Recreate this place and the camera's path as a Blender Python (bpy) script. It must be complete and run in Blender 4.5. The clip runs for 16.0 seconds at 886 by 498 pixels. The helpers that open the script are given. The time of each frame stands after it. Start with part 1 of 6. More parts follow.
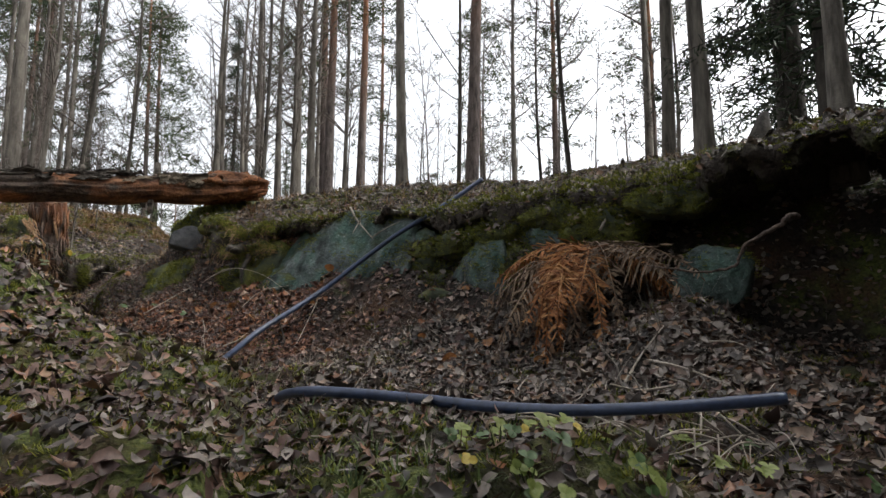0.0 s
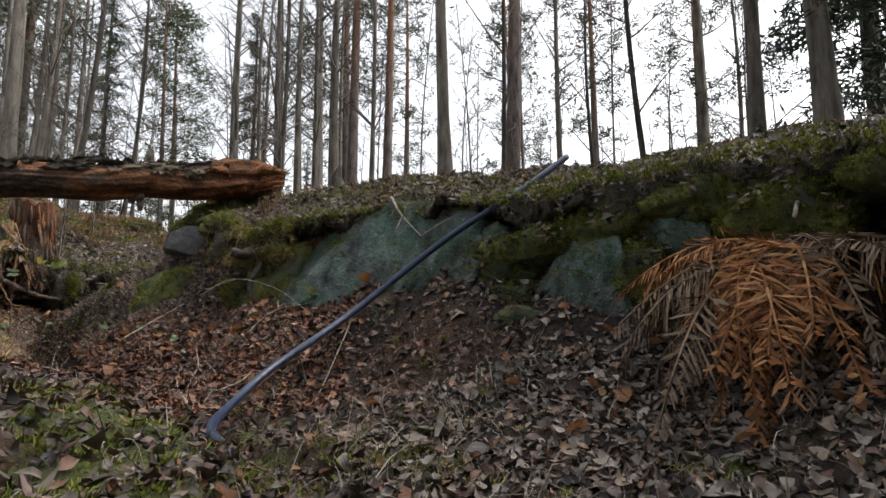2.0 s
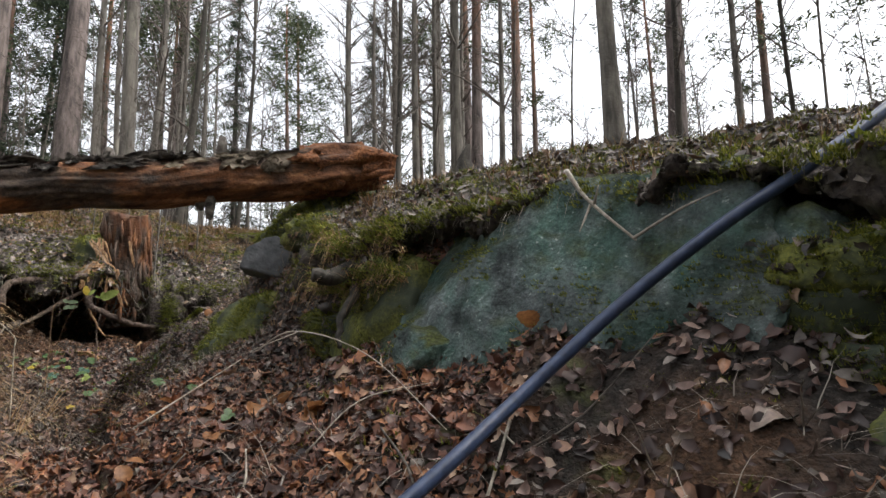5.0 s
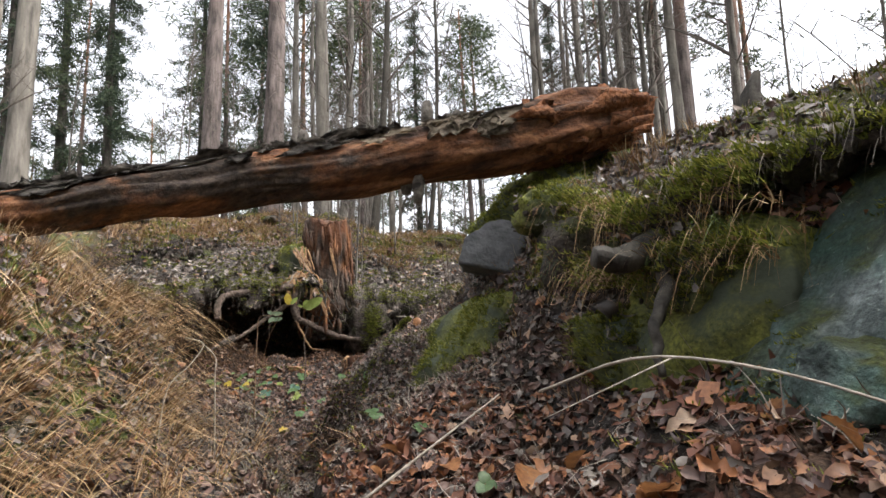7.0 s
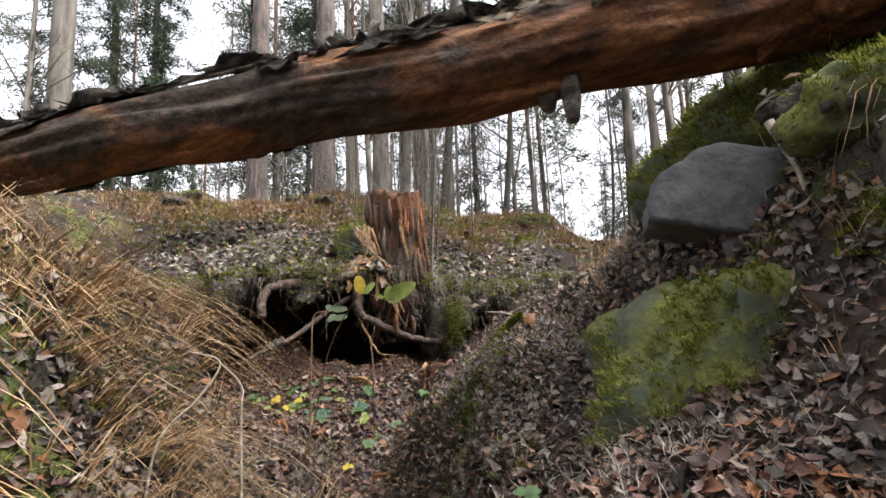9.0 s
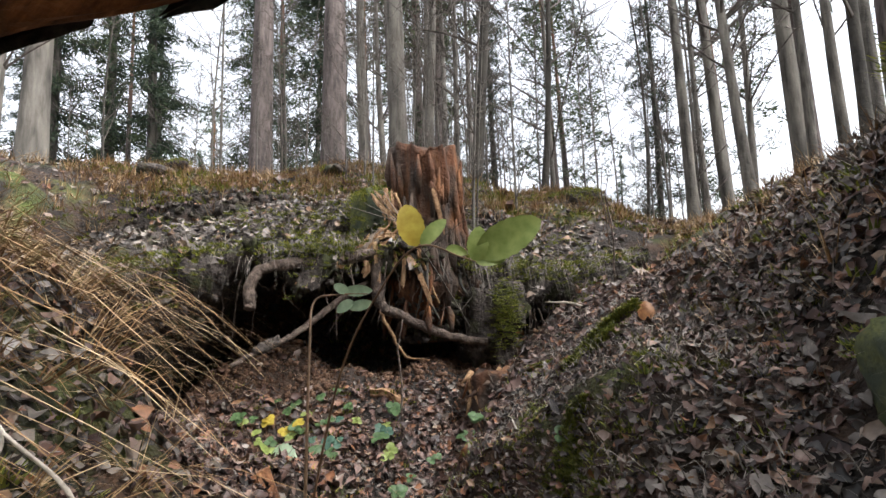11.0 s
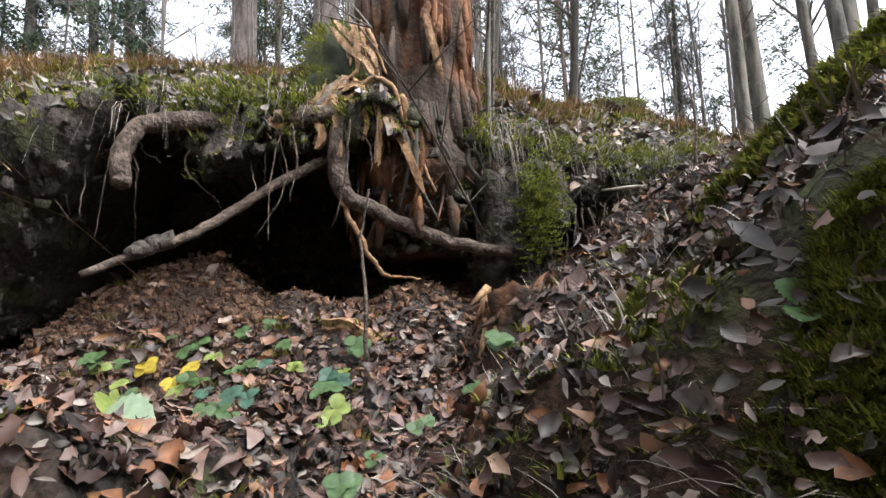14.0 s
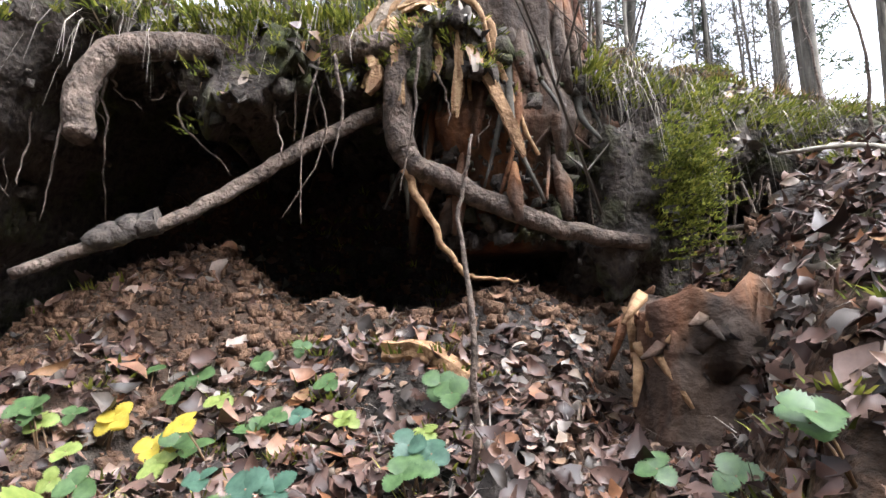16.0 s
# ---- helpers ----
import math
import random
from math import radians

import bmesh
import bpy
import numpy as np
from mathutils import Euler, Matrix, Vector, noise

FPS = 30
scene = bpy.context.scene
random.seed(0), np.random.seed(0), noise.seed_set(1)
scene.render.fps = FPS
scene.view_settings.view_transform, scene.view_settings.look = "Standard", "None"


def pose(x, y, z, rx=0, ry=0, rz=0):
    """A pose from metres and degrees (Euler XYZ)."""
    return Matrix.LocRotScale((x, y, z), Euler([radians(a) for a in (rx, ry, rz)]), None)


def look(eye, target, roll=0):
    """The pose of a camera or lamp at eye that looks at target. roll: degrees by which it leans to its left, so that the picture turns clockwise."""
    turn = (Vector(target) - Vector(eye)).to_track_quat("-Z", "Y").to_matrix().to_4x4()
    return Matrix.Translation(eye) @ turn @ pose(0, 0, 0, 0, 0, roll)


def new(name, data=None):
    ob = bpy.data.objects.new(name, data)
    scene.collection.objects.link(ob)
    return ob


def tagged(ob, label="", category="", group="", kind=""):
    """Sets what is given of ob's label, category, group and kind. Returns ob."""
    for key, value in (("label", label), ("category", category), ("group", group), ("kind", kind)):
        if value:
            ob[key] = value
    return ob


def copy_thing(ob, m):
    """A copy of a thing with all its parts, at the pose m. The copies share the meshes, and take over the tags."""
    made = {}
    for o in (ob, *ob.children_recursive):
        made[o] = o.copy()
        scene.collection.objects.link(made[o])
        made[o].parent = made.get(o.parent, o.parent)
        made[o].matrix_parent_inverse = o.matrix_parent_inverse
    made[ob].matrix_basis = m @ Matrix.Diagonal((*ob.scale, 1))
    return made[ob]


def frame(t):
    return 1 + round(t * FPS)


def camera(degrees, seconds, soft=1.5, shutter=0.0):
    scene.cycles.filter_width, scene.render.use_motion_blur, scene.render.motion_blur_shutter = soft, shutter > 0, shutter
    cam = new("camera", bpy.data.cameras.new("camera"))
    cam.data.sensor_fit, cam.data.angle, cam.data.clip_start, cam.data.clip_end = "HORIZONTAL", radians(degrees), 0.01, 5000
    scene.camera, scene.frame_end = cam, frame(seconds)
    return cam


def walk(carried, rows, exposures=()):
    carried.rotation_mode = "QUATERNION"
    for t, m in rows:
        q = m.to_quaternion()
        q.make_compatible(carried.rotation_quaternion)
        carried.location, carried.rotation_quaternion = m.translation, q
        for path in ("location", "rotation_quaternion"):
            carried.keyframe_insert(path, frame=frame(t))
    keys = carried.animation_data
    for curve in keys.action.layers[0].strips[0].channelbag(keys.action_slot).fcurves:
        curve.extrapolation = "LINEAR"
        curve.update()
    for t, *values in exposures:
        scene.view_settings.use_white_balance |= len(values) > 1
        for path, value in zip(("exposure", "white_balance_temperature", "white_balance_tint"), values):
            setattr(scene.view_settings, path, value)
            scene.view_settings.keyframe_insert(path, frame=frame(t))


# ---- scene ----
cam = camera(76.1, 16.0)
METRES, EYE, TILT, LEAN, TURN = 10.5, 0.9, 7.0, 0.0, 0.0
ROWS = [
    (0.0, 0.0, 0.0, 0.0, -0.0, 0.0, -0.0),
    (0.5, -0.0206, 0.0261, -0.0048, 0.88, 0.22, 0.17),
    (1.0, -0.0309, 0.0623, -0.0082, 1.68, 0.38, 0.46),
    (1.5, -0.032, 0.1004, -0.0125, 1.97, 0.83, 0.49),
    (2.0, -0.0414, 0.1497, -0.0023, 2.01, 0.55, 0.5),
    (2.5, -0.0571, 0.1955, -0.0013, 2.16, 0.6, 0.44),
    (3.0, -0.0705, 0.2321, 0.0111, 2.53, 0.56, 0.53),
    (5.5, -0.1047, 0.3688, 0.0044, 21.43, 1.38, 3.72),
    (6.0, -0.1277, 0.3936, 0.0031, 28.6, 2.09, 4.9),
    (6.5, -0.1529, 0.4147, 0.0048, 30.6, 2.31, 5.36),
    (7.0, -0.1795, 0.4354, -0.0007, 32.43, 2.87, 5.59),
    (7.5, -0.2088, 0.4621, -0.0036, 34.63, 2.89, 5.91),
    (8.0, -0.2314, 0.4798, -0.0056, 36.25, 3.06, 6.15),
    (8.5, -0.2594, 0.4995, -0.0051, 37.01, 3.04, 6.23),
    (9.0, -0.2924, 0.5274, -0.0055, 37.41, 2.93, 6.28),
    (11.5, -0.4008, 0.6232, -0.0151, 38.54, 2.52, 6.33),
    (12.0, -0.4132, 0.641, -0.025, 38.53, 2.49, 6.3),
    (12.5, -0.419, 0.6639, -0.0444, 38.59, 2.34, 6.45),
    (13.0, -0.4322, 0.6784, -0.0544, 38.78, 1.58, 7.38),
    (13.5, -0.4503, 0.6922, -0.0595, 39.05, 1.92, 6.49),
    (14.0, -0.471, 0.7129, -0.064, 39.28, 2.02, 6.48),
    (14.5, -0.4896, 0.7282, -0.0623, 39.42, 2.06, 6.47),
    (15.0, -0.4954, 0.7409, -0.063, 39.46, 2.07, 6.42),
    (15.5, -0.51, 0.7395, -0.0685, 39.65, 2.15, 6.35),
    (16.0, -0.5378, 0.7508, -0.0616, 40.21, 2.16, 6.4),
]
walk(cam, [(t, pose(0, 0, EYE, TILT, LEAN, TURN) @ pose(METRES * x, METRES * y, METRES * z, 90 + pitch, roll, yaw)) for t, x, y, z, yaw, pitch, roll in ROWS], [(0.0, 0.3, 6500, 10), (3.0, 0.25, 6500, 10), (5.5, 0.65, 6450, 10), (9.0, 1.0, 6450, 12), (11.5, 0.75, 6200, 10), (12.5, 0.82, 6150, 10), (14.0, 1.2, 6100, 10), (16.0, 1.75, 5950, 11)])

# ---- world and light ----
world = bpy.data.worlds.new("overcast_sky")
scene.world = world
world.use_nodes = True
wt = world.node_tree
sky = wt.nodes.new("ShaderNodeTexSky")
sky.sky_type = "NISHITA"
sky.sun_disc = False
sky.sun_elevation, sky.sun_rotation = radians(53), radians(82)
sky.dust_density, sky.ozone_density = 6.0, 1.0
pale = wt.nodes.new("ShaderNodeHueSaturation")
pale.inputs["Saturation"].default_value = 0.2
pale.inputs["Value"].default_value = 2.6
wt.links.new(sky.outputs[0], pale.inputs["Color"])
wt.links.new(pale.outputs[0], wt.nodes["Background"].inputs["Color"])
wt.nodes["Background"].inputs["Strength"].default_value = 0.14
sun = new("sun", bpy.data.lights.new("sun", "SUN"))
sun.data.energy, sun.data.angle, sun.data.color = 1.4, radians(30), (1.0, 0.99, 0.97)
sun.matrix_world = look((22, 3, 30), (0, 0, 0))


# ---- materials ----
def material(name, build, rough=0.8, bump=0.0, bump_scale=40.0, spec=0.3, thin=0.0):
    m = bpy.data.materials.new(name)
    m.use_nodes = True
    t = m.node_tree
    b = t.nodes["Principled BSDF"]
    b.inputs["Roughness"].default_value = rough
    b.inputs["Specular IOR Level"].default_value = spec
    build(t, b)
    if thin:
        glow = t.nodes.new("ShaderNodeBsdfTranslucent")
        both = t.nodes.new("ShaderNodeMixShader")
        both.inputs[0].default_value = thin
        if b.inputs["Base Color"].is_linked:
            t.links.new(b.inputs["Base Color"].links[0].from_socket, glow.inputs["Color"])
        t.links.new(b.outputs[0], both.inputs[1])
        t.links.new(glow.outputs[0], both.inputs[2])
        t.links.new(both.outputs[0], t.nodes["Material Output"].inputs["Surface"])
    if bump:
        n = t.nodes.new("ShaderNodeTexNoise")
        n.inputs["Scale"].default_value, n.inputs["Detail"].default_value = bump_scale, 6
        c = t.nodes.new("ShaderNodeTexCoord")
        t.links.new(c.outputs["Object"], n.inputs["Vector"])
        k = t.nodes.new("ShaderNodeBump")
        k.inputs["Strength"].default_value, k.inputs["Distance"].default_value = bump, 0.02
        t.links.new(n.outputs["Fac"], k.inputs["Height"])
        t.links.new(k.outputs[0], b.inputs["Normal"])
    return m


def noise_node(t, scale, detail=5.0, stretch=(1, 1, 1), coord="Object", rough=0.6):
    c = t.nodes.new("ShaderNodeTexCoord")
    m = t.nodes.new("ShaderNodeMapping")
    m.inputs["Scale"].default_value = stretch
    n = t.nodes.new("ShaderNodeTexNoise")
    n.inputs["Scale"].default_value, n.inputs["Detail"].default_value = scale, detail
    n.inputs["Roughness"].default_value = rough
    t.links.new(c.outputs[coord], m.inputs["Vector"])
    t.links.new(m.outputs[0], n.inputs["Vector"])
    return n.outputs["Fac"]


def ramp(t, fac, stops):
    r = t.nodes.new("ShaderNodeValToRGB")
    e = r.color_ramp.elements
    while len(e) < len(stops):
        e.new(0.5)
    for x, (p, c) in zip(e, stops):
        x.position, x.color = p, (*c, 1)
    t.links.new(fac, r.inputs[0])
    return r.outputs[0]


def mix(t, fac, a, b, mode="MIX"):
    m = t.nodes.new("ShaderNodeMix")
    m.data_type, m.blend_type = "RGBA", mode
    for s, v in ((m.inputs[0], fac), (m.inputs[6], a), (m.inputs[7], b)):
        if isinstance(v, (int, float)):
            s.default_value = v
        elif isinstance(v, tuple):
            s.default_value = (*v, 1)
        else:
            t.links.new(v, s)
    return m.outputs[2]


def step(t, fac, lo, hi):
    m = t.nodes.new("ShaderNodeMapRange")
    m.inputs["From Min"].default_value, m.inputs["From Max"].default_value = lo, hi
    t.links.new(fac, m.inputs["Value"])
    return m.outputs[0]


def attribute(t, name):
    a = t.nodes.new("ShaderNodeAttribute")
    a.attribute_name = name
    return a.outputs["Fac"]


def island(t):
    return t.nodes.new("ShaderNodeNewGeometry").outputs["Random Per Island"]


def soil_mat(t, b):
    fine = ramp(t, noise_node(t, 35, 8), [(0.3, (0.009, 0.0075, 0.0065)), (0.55, (0.028, 0.022, 0.018)), (0.75, (0.065, 0.052, 0.043))])
    red = ramp(t, noise_node(t, 60, 6), [(0.35, (0.026, 0.015, 0.009)), (0.7, (0.11, 0.06, 0.034))])
    dirt = mix(t, step(t, noise_node(t, 1.6, 3), 0.45, 0.65), fine, red)
    moss = ramp(t, noise_node(t, 55, 6), [(0.3, (0.018, 0.026, 0.007)), (0.55, (0.07, 0.085, 0.018)), (0.8, (0.17, 0.17, 0.04))])
    patch = t.nodes.new("ShaderNodeMath")
    patch.operation = "MULTIPLY_ADD"
    t.links.new(noise_node(t, 2.3, 5), patch.inputs[0])
    patch.inputs[1].default_value = 1.6
    t.links.new(attribute(t, "mossy"), patch.inputs[2])
    t.links.new(mix(t, step(t, patch.outputs[0], 0.95, 1.25), dirt, moss), b.inputs["Base Color"])


def rock_mat(t, b):
    grey = ramp(t, noise_node(t, 5, 9), [(0.3, (0.05, 0.058, 0.058)), (0.5, (0.128, 0.146, 0.144)), (0.72, (0.25, 0.275, 0.272))])
    lich = mix(t, step(t, noise_node(t, 3.2, 6), 0.42, 0.62), grey, (0.085, 0.145, 0.12))
    spot = mix(t, step(t, noise_node(t, 38, 4), 0.62, 0.72), lich, (0.36, 0.4, 0.37))
    moss = ramp(t, noise_node(t, 70, 5), [(0.3, (0.014, 0.02, 0.006)), (0.7, (0.07, 0.08, 0.018))])
    up = t.nodes.new("ShaderNodeSeparateXYZ")
    geo = t.nodes.new("ShaderNodeNewGeometry")
    t.links.new(geo.outputs["Normal"], up.inputs[0])
    add = t.nodes.new("ShaderNodeMath")
    add.operation = "MULTIPLY_ADD"
    t.links.new(noise_node(t, 4, 6), add.inputs[0])
    add.inputs[1].default_value = 1.8
    t.links.new(up.outputs["Z"], add.inputs[2])
    grown = mix(t, step(t, noise_node(t, 2.1, 8, rough=0.72), 0.58, 0.72), spot, moss)
    grain = ramp(t, noise_node(t, 75, 8, rough=0.75), [(0.32, (0.5, 0.5, 0.5)), (0.68, (1.35, 1.35, 1.35))])
    streak = ramp(t, noise_node(t, 7, 8, (1, 1, 0.35), rough=0.7), [(0.36, (0.4, 0.44, 0.42)), (0.62, (1.12, 1.12, 1.12))])
    dark = ramp(t, noise_node(t, 1.1, 5), [(0.4, (0.42, 0.5, 0.45)), (0.6, (1.0, 1.0, 1.0))])
    whole = mix(t, step(t, add.outputs[0], 1.35, 1.75), mix(t, 1.0, grown, dark, "MULTIPLY"), moss)
    t.links.new(mix(t, 1.0, mix(t, 1.0, whole, grain, "MULTIPLY"), streak, "MULTIPLY"), b.inputs["Base Color"])


def bark(dark, light, scale=14.0, stretch=(1, 1, 0.18)):
    def build(t, b):
        c = ramp(t, noise_node(t, scale, 8, stretch), [(0.33, dark), (0.68, light)])
        big = ramp(t, noise_node(t, 1.4, 3), [(0.3, (0.75, 0.75, 0.75)), (0.7, (1.2, 1.2, 1.15))])
        t.links.new(mix(t, 1.0, c, big, "MULTIPLY"), b.inputs["Base Color"])
    return build


def pine_bark(t, b):
    low = ramp(t, noise_node(t, 12, 8, (1, 1, 0.2)), [(0.33, (0.035, 0.028, 0.026)), (0.7, (0.18, 0.145, 0.13))])
    high = ramp(t, noise_node(t, 9, 7, (1, 1, 0.3)), [(0.33, (0.12, 0.05, 0.025)), (0.7, (0.34, 0.16, 0.08))])
    sep = t.nodes.new("ShaderNodeSeparateXYZ")
    c = t.nodes.new("ShaderNodeTexCoord")
    t.links.new(c.outputs["Object"], sep.inputs[0])
    t.links.new(mix(t, step(t, sep.outputs["Z"], 5.0, 11.0), low, high), b.inputs["Base Color"])


def rotten(t, b):
    red = ramp(t, noise_node(t, 9, 8, (0.12, 1, 1)), [(0.3, (0.03, 0.014, 0.008)), (0.5, (0.16, 0.068, 0.03)), (0.75, (0.36, 0.18, 0.085))])
    grey = ramp(t, noise_node(t, 22, 8, (0.25, 1, 1)), [(0.3, (0.01, 0.008, 0.007)), (0.7, (0.085, 0.062, 0.046))])
    fibre = ramp(t, noise_node(t, 38, 8, (0.08, 1, 1), rough=0.75), [(0.34, (0.42, 0.4, 0.4)), (0.62, (1.3, 1.3, 1.3))])
    whole = mix(t, step(t, noise_node(t, 2.6, 7, (0.45, 1, 1)), 0.48, 0.6), red, grey)
    t.links.new(mix(t, 1.0, whole, fibre, "MULTIPLY"), b.inputs["Base Color"])


def stump_wood(t, b):
    red = ramp(t, noise_node(t, 12, 8, (1, 1, 0.12)), [(0.3, (0.02, 0.009, 0.005)), (0.5, (0.1, 0.038, 0.015)), (0.75, (0.26, 0.12, 0.05))])
    dark = ramp(t, noise_node(t, 20, 8, (1, 1, 0.3)), [(0.3, (0.015, 0.011, 0.009)), (0.7, (0.09, 0.06, 0.042))])
    t.links.new(mix(t, step(t, noise_node(t, 4.0, 6, (1, 1, 0.5)), 0.4, 0.55), red, dark), b.inputs["Base Color"])


def plain(lo, hi, scale=30.0):
    def build(t, b):
        t.links.new(ramp(t, noise_node(t, scale, 6), [(0.3, lo), (0.7, hi)]), b.inputs["Base Color"])
    return build


def per_island(stops, speckle=60.0):
    def build(t, b):
        c = ramp(t, island(t), stops)
        s = ramp(t, noise_node(t, speckle, 4), [(0.3, (0.65, 0.65, 0.65)), (0.7, (1.2, 1.2, 1.2))])
        t.links.new(mix(t, 1.0, c, s, "MULTIPLY"), b.inputs["Base Color"])
    return build


M_GROUND = material("forest_soil", soil_mat, 0.92, 0.9, 45)
M_ROCK = material("lichen_rock", rock_mat, 0.85, 1.0, 30)
M_PIPE = material("blue_black_pipe", plain((0.016, 0.024, 0.048), (0.04, 0.06, 0.115), 25), 0.33, spec=0.5)
M_LOG = material("rotten_log", rotten, 0.85, 0.9, 25)
M_BARK_LOG = material("log_bark", bark((0.02, 0.016, 0.014), (0.17, 0.15, 0.13), 18, (0.4, 1, 1)), 0.9, 0.8, 40)
M_STUMP = material("stump_wood", stump_wood, 0.85, 0.9, 30)
M_ROOT = material("root_bark", bark((0.035, 0.025, 0.02), (0.16, 0.118, 0.095), 30, (1, 1, 1)), 0.85, 0.8, 70)
M_SPLINT = material("torn_wood", plain((0.12, 0.06, 0.028), (0.36, 0.22, 0.115), 40), 0.8, 0.5, 60)
M_PINE = material("pine_bark", pine_bark, 0.9, 0.8, 18)
M_GREYBARK = material("grey_bark", bark((0.045, 0.04, 0.035), (0.2, 0.18, 0.155)), 0.9, 0.6, 22)
M_DARKBARK = material("dark_bark", bark((0.018, 0.016, 0.014), (0.085, 0.075, 0.062)), 0.9, 0.6, 22)
M_NEEDLE = material("pine_needles", per_island([(0.0, (0.025, 0.04, 0.017)), (0.6, (0.055, 0.08, 0.03)), (1.0, (0.1, 0.115, 0.042))], 3), 0.7)
M_SPRUCE = material("spruce_needles", per_island([(0.0, (0.014, 0.024, 0.014)), (0.6, (0.03, 0.05, 0.024)), (1.0, (0.058, 0.078, 0.033))], 3), 0.7)
M_TWIG = material("bare_twigs", plain((0.05, 0.042, 0.036), (0.14, 0.12, 0.1), 8), 0.9)


# ---- building helpers ----
def mesh_from(bm, name, mat):
    me = bpy.data.meshes.new(name)
    bm.to_mesh(me)
    bm.free()
    me.materials.append(mat)
    return me


def part(name, bm, mat, parent, label="", smooth=True):
    ob = new(name, mesh_from(bm, name, mat) if isinstance(bm, bmesh.types.BMesh) else bm)
    if smooth:
        ob.data.polygons.foreach_set("use_smooth", [True] * len(ob.data.polygons))
    ob.parent = parent
    return tagged(ob, label)


def raw(name, verts, faces, mat, smooth=True):
    me = bpy.data.meshes.new(name)
    me.from_pydata(verts, [], faces)
    me.materials.append(mat)
    me.polygons.foreach_set("use_smooth", [smooth] * len(me.polygons))
    return me


def lattice(ix, iy, seed):
    h = np.sin(ix * 127.1 + iy * 311.7 + seed * 74.7) * 43758.5453
    return h - np.floor(h)


def vnoise(x, y, seed=0):
    """Smooth value noise in 0..1 on arrays."""
    ix, iy = np.floor(x), np.floor(y)
    fx, fy = x - ix, y - iy
    fx, fy = fx * fx * (3 - 2 * fx), fy * fy * (3 - 2 * fy)
    a, b = lattice(ix, iy, seed), lattice(ix + 1, iy, seed)
    c, d = lattice(ix, iy + 1, seed), lattice(ix + 1, iy + 1, seed)
    return (a * (1 - fx) + b * fx) * (1 - fy) + (c * (1 - fx) + d * fx) * fy


def fractal(x, y, seed, octaves=4):
    return sum((vnoise(x * 2 ** k, y * 2 ** k, seed + k) - 0.5) * 0.55 ** k for k in range(octaves))


def tube(path, radii, sides=10, wobble=0.0, seed=0, cap=True, ring_noise=1.5, grain=1.2):
    """A tapered, uneven tube along points."""
    bm = bmesh.new()
    pts = [Vector(p) for p in path]
    rings = []
    up = Vector((0.31, 0.17, 0.94))
    gone = 0.0
    for i, p in enumerate(pts):
        gone += (p - pts[i - 1]).length if i else 0
        d = (pts[min(i + 1, len(pts) - 1)] - pts[max(i - 1, 0)]).normalized()
        if abs(d.dot(up)) > 0.97:
            up = Vector((0.9, 0.3, 0.1))
        u = d.cross(up).normalized()
        v = d.cross(u).normalized()
        up = -v
        ring = []
        for k in range(sides):
            a = 2 * math.pi * k / sides
            r = radii[i] * (1 + wobble * (noise.noise(Vector((math.cos(a) * ring_noise, math.sin(a) * ring_noise + seed, gone * grain + seed * 3.1))) + 0.5 * noise.noise(Vector((math.cos(a) * ring_noise * 2.7, math.sin(a) * ring_noise * 2.7, gone * grain * 3 + seed)))))
            ring.append(bm.verts.new(p + (u * math.cos(a) + v * math.sin(a)) * r))
        rings.append(ring)
    for a, b in zip(rings, rings[1:]):
        for k in range(sides):
            bm.faces.new((a[k], a[(k + 1) % sides], b[(k + 1) % sides], b[k]))
    if cap:
        bm.faces.new(rings[0][::-1])
        bm.faces.new(rings[-1])
    return bm


def spline(points, n):
    """Points of a smooth line (Catmull-Rom) through the given ones."""
    p = [np.array(q, float) for q in points]
    p = [2 * p[0] - p[1]] + p + [2 * p[-1] - p[-2]]
    out = []
    for i in range(1, len(p) - 2):
        for k in range(n):
            s = k / n
            out.append(0.5 * (2 * p[i] + (p[i + 1] - p[i - 1]) * s + (2 * p[i - 1] - 5 * p[i] + 4 * p[i + 1] - p[i + 2]) * s * s + (3 * p[i] - 3 * p[i + 1] + p[i + 2] - p[i - 1]) * s ** 3))
    out.append(p[-2])
    return [tuple(q) for q in out]


# ---- the ground: a gully between two banks ----
# rim of the gully: x, y, height of the foot, height of the edge, width of the slope, rise behind it
RIM_RIGHT = [(6.0, -3.0, 0.1, 1.4, 1.6, 1.0), (4.5, 2.2, 0.35, 1.7, 1.0, 1.0), (3.1, 4.2, 0.65, 1.95, 0.5, 1.0), (1.35, 4.95, 1.1, 2.0, 0.5, 1.0), (0.15, 5.85, 1.25, 1.95, 0.4, 1.0),
             (-0.7, 6.35, 1.35, 1.95, 0.35, 1.1), (-1.45, 6.6, 1.25, 1.98, 0.4, 1.1), (-2.5, 7.0, 1.25, 2.05, 0.5, 1.0), (-3.2, 7.55, 1.4, 2.2, 0.6, 0.9), (-4.05, 8.2, 1.45, 2.2, 0.8, 0.55),
             (-4.75, 9.0, 1.45, 2.2, 0.9, 0.35), (-5.3, 10.4, 1.75, 2.3, 1.0, 0.4), (-5.7, 12.0, 2.3, 2.5, 1.0, 0.35)]
RIM_END = [(-6.2, 11.7, 2.3, 2.6, 0.7, 0.9), (-6.45, 10.6, 1.5, 2.3, 0.3, 1.2), (-7.2, 10.0, 1.3, 2.5, 0.25, 1.24), (-7.95, 9.3, 1.35, 2.65, 0.25, 1.08), (-9.2, 8.1, 1.05, 2.65, 0.35, 1.05)]
